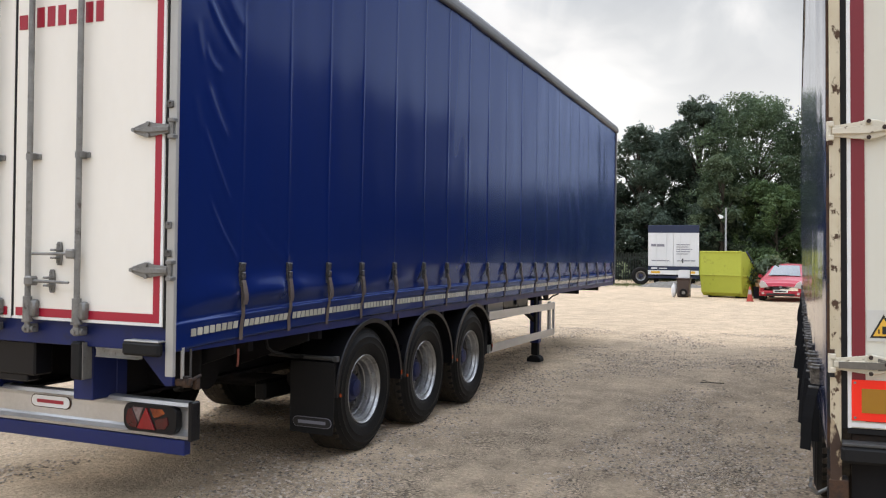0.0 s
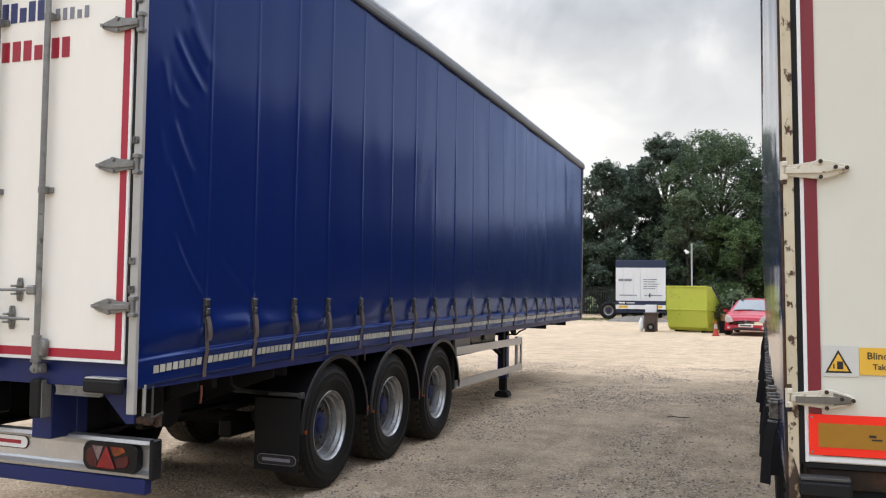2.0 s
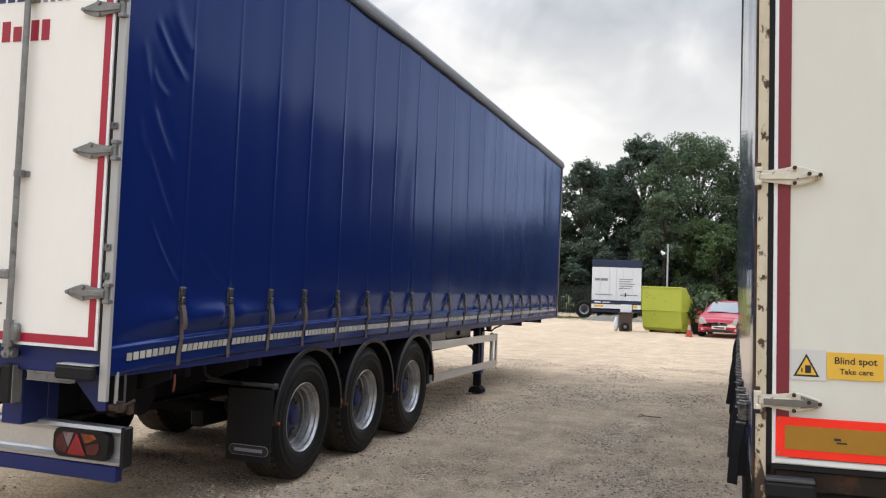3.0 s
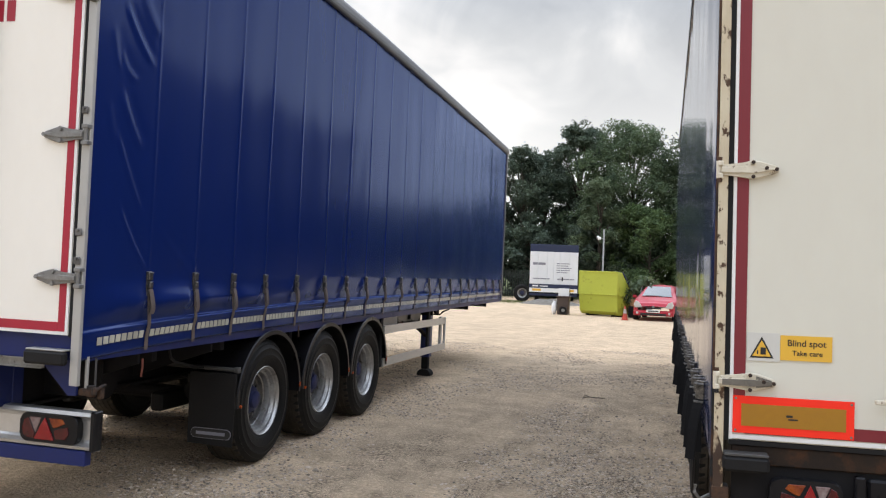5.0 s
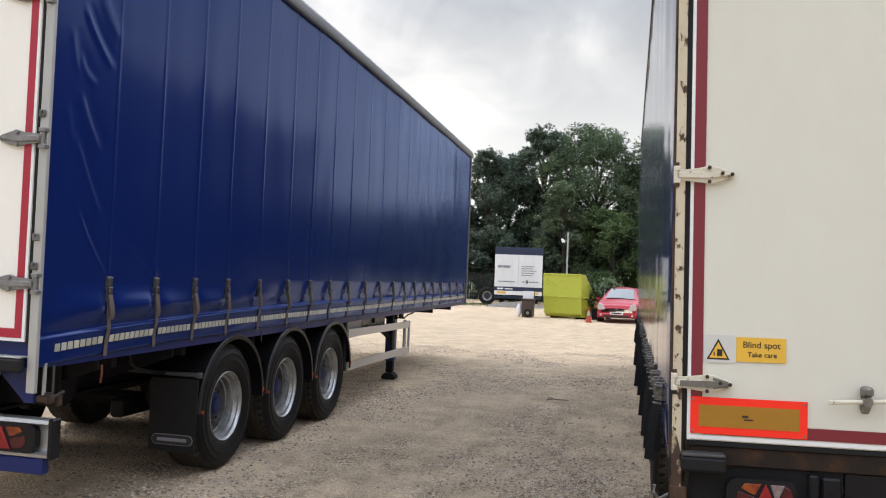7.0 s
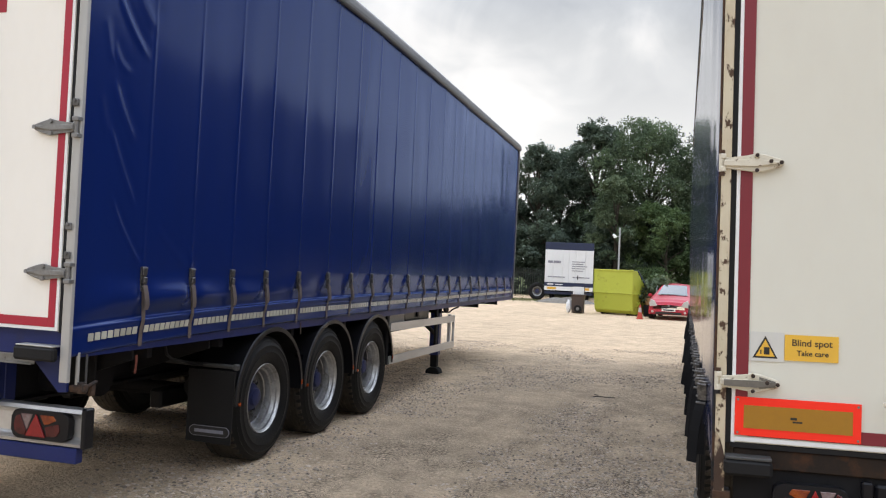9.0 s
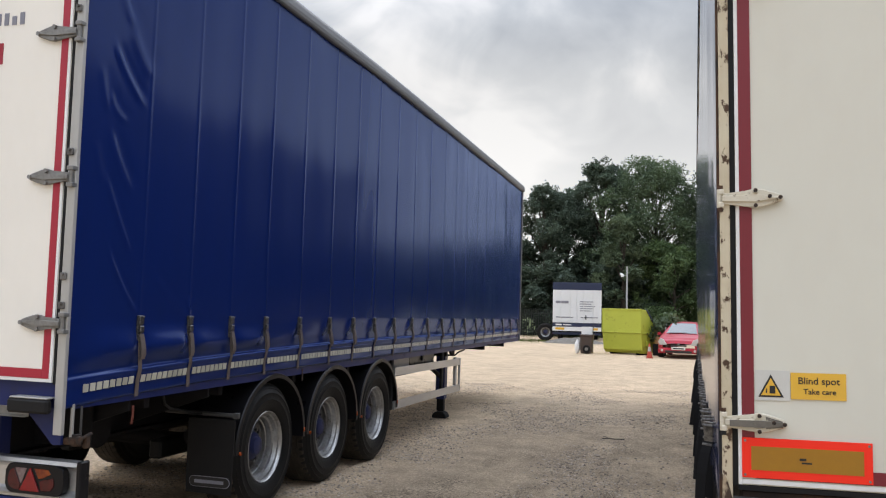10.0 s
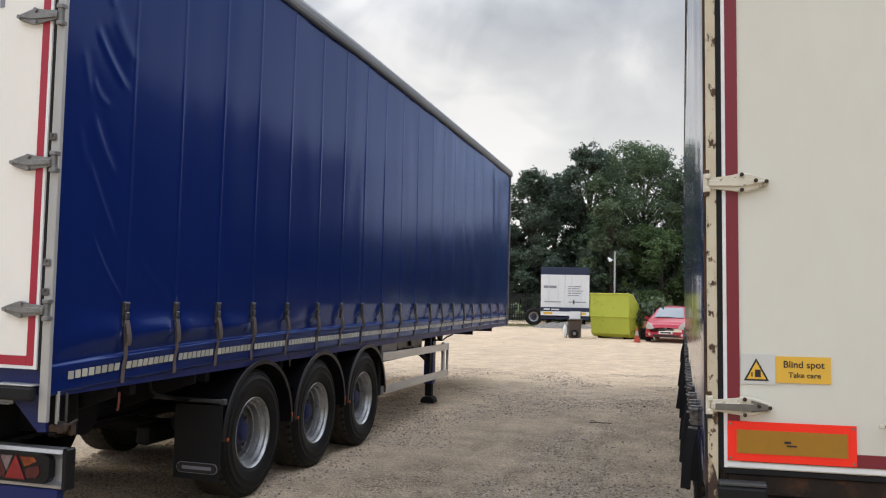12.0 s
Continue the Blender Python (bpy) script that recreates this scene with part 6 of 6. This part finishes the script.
def tree(at, label, mat, height, spread, count, seed, size=0.17, lean=0.0, trunk_h=0.35, name="tree", lumps=13):
    rng = random.Random(seed)
    t = local_thing(name, (at[0], at[1], ground_height(*at) - 0.05), label, "tree" if name == "tree" else "bush", "trees behind the yard" if name == "tree" else "bushes by the fence")
    bm = bmesh.new()
    top = Vector((lean, 0, height * 0.8))
    fork = Vector((lean * 0.3, 0, height * trunk_h))
    rod((0, 0, 0), fork, 0.035 * height ** 0.9, bm, 10, 0.024 * height ** 0.9)
    rod(fork, top, 0.024 * height ** 0.9, bm, 8, 0.04)
    blobs = []
    for k in range(lumps):
        a = 2.4 * k + rng.uniform(-0.5, 0.5)
        h = height * (trunk_h + 0.02 + (0.93 - trunk_h) * (k + 0.5) / lumps)
        f = (h / height - trunk_h) / (1 - trunk_h)
        ring = spread * math.sqrt(max(0.08, 1 - (1.75 * f - 0.72) ** 2)) * rng.uniform(0.5, 0.72)
        c = Vector((lean * f + ring * math.cos(a), ring * math.sin(a), h))
        rr = spread * rng.uniform(0.22, 0.40)
        blobs.append((tuple(c), (rr, rr, rr * rng.uniform(0.6, 0.8))))
        rod(fork.lerp(top, min(0.95, f * 0.8)), c, 0.012 * height ** 0.8, bm, 6, 0.02)
    blobs.append(((lean, 0, height * 0.9), (spread * 0.36, spread * 0.36, height * 0.1)))
    part("trunk", bm, "bark", t)
    piece("crown", leaf_mesh(blobs, count, size, seed, mat), t)
    return t


tree((-2.5, 59.0), "tall broad dark green tree behind the yard", "leaf_mid", 11.8, 4.4, 72000, 11, 0.078, trunk_h=0.2, lumps=34)
tree((-6.3, 60.5), "tall dark sycamore behind the yard", "leaf_dark", 12.3, 2.6, 42000, 12, 0.080, trunk_h=0.2, lumps=26)
tree((-9.0, 63.0), "dark leafy tree in the second row", "leaf_dark", 10.6, 3.2, 32000, 24, 0.090, trunk_h=0.1, lumps=24)
tree((-9.9, 58.5), "dark leafy tree at the yard's edge", "leaf_dark", 10.4, 2.9, 36000, 13, 0.082, trunk_h=0.12, lumps=24)
tree((-14.5, 60.0), "dark leafy tree at the yard's edge", "leaf_dark", 9.8, 3.8, 18000, 14, 0.14, trunk_h=0.12, lumps=15)
tree((2.4, 58.5), "broad green tree behind the yard", "leaf_mid", 10.6, 4.0, 40000, 15, 0.090, trunk_h=0.18, lumps=26)
tree((-4.3, 55.0), "pale young ash tree in front of darker ones", "leaf_pale", 7.7, 1.9, 14000, 16, 0.078, trunk_h=0.2)
tree((-1.2, 55.5), "dense green conifer-like bush", "leaf_bush", 6.0, 3.0, 30000, 17, 0.078, trunk_h=0.05, name="bush")
tree((2.6, 54.5), "dense green bush by the fence", "leaf_bush", 5.2, 3.0, 18000, 18, 0.082, trunk_h=0.05, name="bush")
tree((-4.6, 56.5), "dense dark bush by the fence", "leaf_dark", 4.8, 2.6, 12000, 19, 0.10, trunk_h=0.04, name="bush")
tree((-8.6, 56.0), "dark hedge bush behind the box trailer", "leaf_dark", 4.6, 2.8, 13000, 20, 0.10, trunk_h=0.04, name="bush")
tree((-13.0, 56.0), "dark hedge bush behind the fence", "leaf_dark", 5.0, 3.2, 13000, 21, 0.11, trunk_h=0.04, name="bush")


def far_woods():
    """A low line of woods far beyond the yard, closing the view all round."""
    rng = random.Random(77)
    blobs = []
    for k in range(150):
        a = radians(rng.uniform(-150, 150)) if k > 70 else radians(rng.uniform(6, 75))
        d = rng.uniform(105, 135)
        x, y, h = d * math.sin(a), 5 + d * math.cos(a), rng.uniform(8.2, 11.0)
        blobs.append(((x, y, h * 0.5), (rng.uniform(5, 8), 4, h * 0.52)))
    bm = bmesh.new()
    bm.from_mesh(leaf_mesh(blobs, 16000, 0.5, 31, "leaf_dark", gap=0.2))
    for (x, y, z), (rx, ry, rz) in blobs:
        made = bmesh.ops.create_icosphere(bm, subdivisions=3, radius=1)["verts"]
        for v in made:
            k = 1 + 0.22 * noise.fractal(v.co * 1.6 + Vector((x, y, z)), 0.8, 2.2, 4)
            v.co = Vector((x + v.co.x * rx * k * 0.93, y + v.co.y * ry * k * 0.93, z + v.co.z * rz * k * 0.93))
    me = bpy.data.meshes.new("woods")
    bm.to_mesh(me)
    bm.free()
    me.materials.append(M["leaf_dark"])
    tagged(new("far_woods", me), "distant line of dark green woods beyond the yard", "woods", kind="stuff")


far_woods()


def fence():
    t = local_thing("palisade_fence", (-12.0, 53.6, ground_height(-12, 53.6)), "dark green steel palisade fence under the trees", "fence")
    pale = mesh_of(prism([(-0.03, 0.05), (0.03, 0.05), (0.03, 1.66), (0.0, 1.75), (-0.03, 1.66)], "y", -0.012, 0.0), "pale", M["fence_green"])
    for k in range(54):
        piece("pale", pale, t, Matrix.Translation((-4.0 + 0.15 * k, 0, 0)))
    for z in (0.35, 1.4):
        part("rail", box(-4.1, 4.1, 0.0, 0.04, z, z + 0.05), "fence_green", t)
    for k in range(4):
        part("post", box(-4.05 + 2.7 * k, -3.95 + 2.7 * k, 0.04, 0.12, 0.0, 1.7), "fence_green", t)


fence()


def twig():
    bm = tube([(0, 0, 0.006), (0.09, 0.03, 0.012), (0.17, 0.02, 0.008), (0.30, 0.05, 0.006)], 0.006, seg=6)
    tube([(0.09, 0.03, 0.012), (0.05, 0.10, 0.02), (0.0, 0.16, 0.014)], 0.004, bm, 6)
    me = mesh_of(bm, "twig", M["bark"])
    ob = tagged(new("twig", me), "dry broken brown twig lying on the gravel", "twig")
    ob.location = (-1.2, 12.25, ground_height(-1.2, 12.25) + 0.004)


twig()


def tufts():
    """Sparse grass along the foot of the far trailer and the hedge."""
    rng = np.random.default_rng(8)
    verts, faces = [], []
    for _ in range(2600):
        if rng.random() < 0.65:
            x, y = rng.normal(-8.4, 1.0), rng.normal(45.4, 0.9)
        else:
            x, y = rng.uniform(-16, -4), rng.normal(52.5, 1.2)
        h, a, b = rng.uniform(0.02, 0.09), rng.uniform(0, 6.28), rng.uniform(0.012, 0.03)
        z, k = ground_height(x, y) - 0.01, len(verts)
        dx, dy = b * math.cos(a), b * math.sin(a)
        verts += [(x - dx, y - dy, z), (x + dx, y + dy, z), (x + 0.5 * h * math.sin(a), y - 0.4 * h * math.cos(a), z + h)]
        faces.append((k, k + 1, k + 2))
    me = bpy.data.meshes.new("grass")
    me.from_pydata(verts, [], faces)
    me.materials.append(M["grass"])
    tagged(new("grass", me), "thin tufts of grass at the edge of the yard", "grass", kind="stuff")


tufts()


def gravel_heap():
    me = surface(steps(-1, 1, 0.08), steps(-1, 1, 0.08), lambda v, u: (u * 1.7, v * 0.9, 0.26 * max(0.0, 1 - u * u - v * v) * (1 + 0.5 * noise.noise(Vector((u * 4, v * 4, 0)))) - 0.02))
    me.materials.append(M["heap"])
    me.shade_smooth()
    ob = tagged(new("gravel_heap", me), "low heap of grey gravel in front of the box trailer", "heap")
    ob.location = (-5.9, 44.4, ground_height(-5.9, 44.4))


gravel_heap()
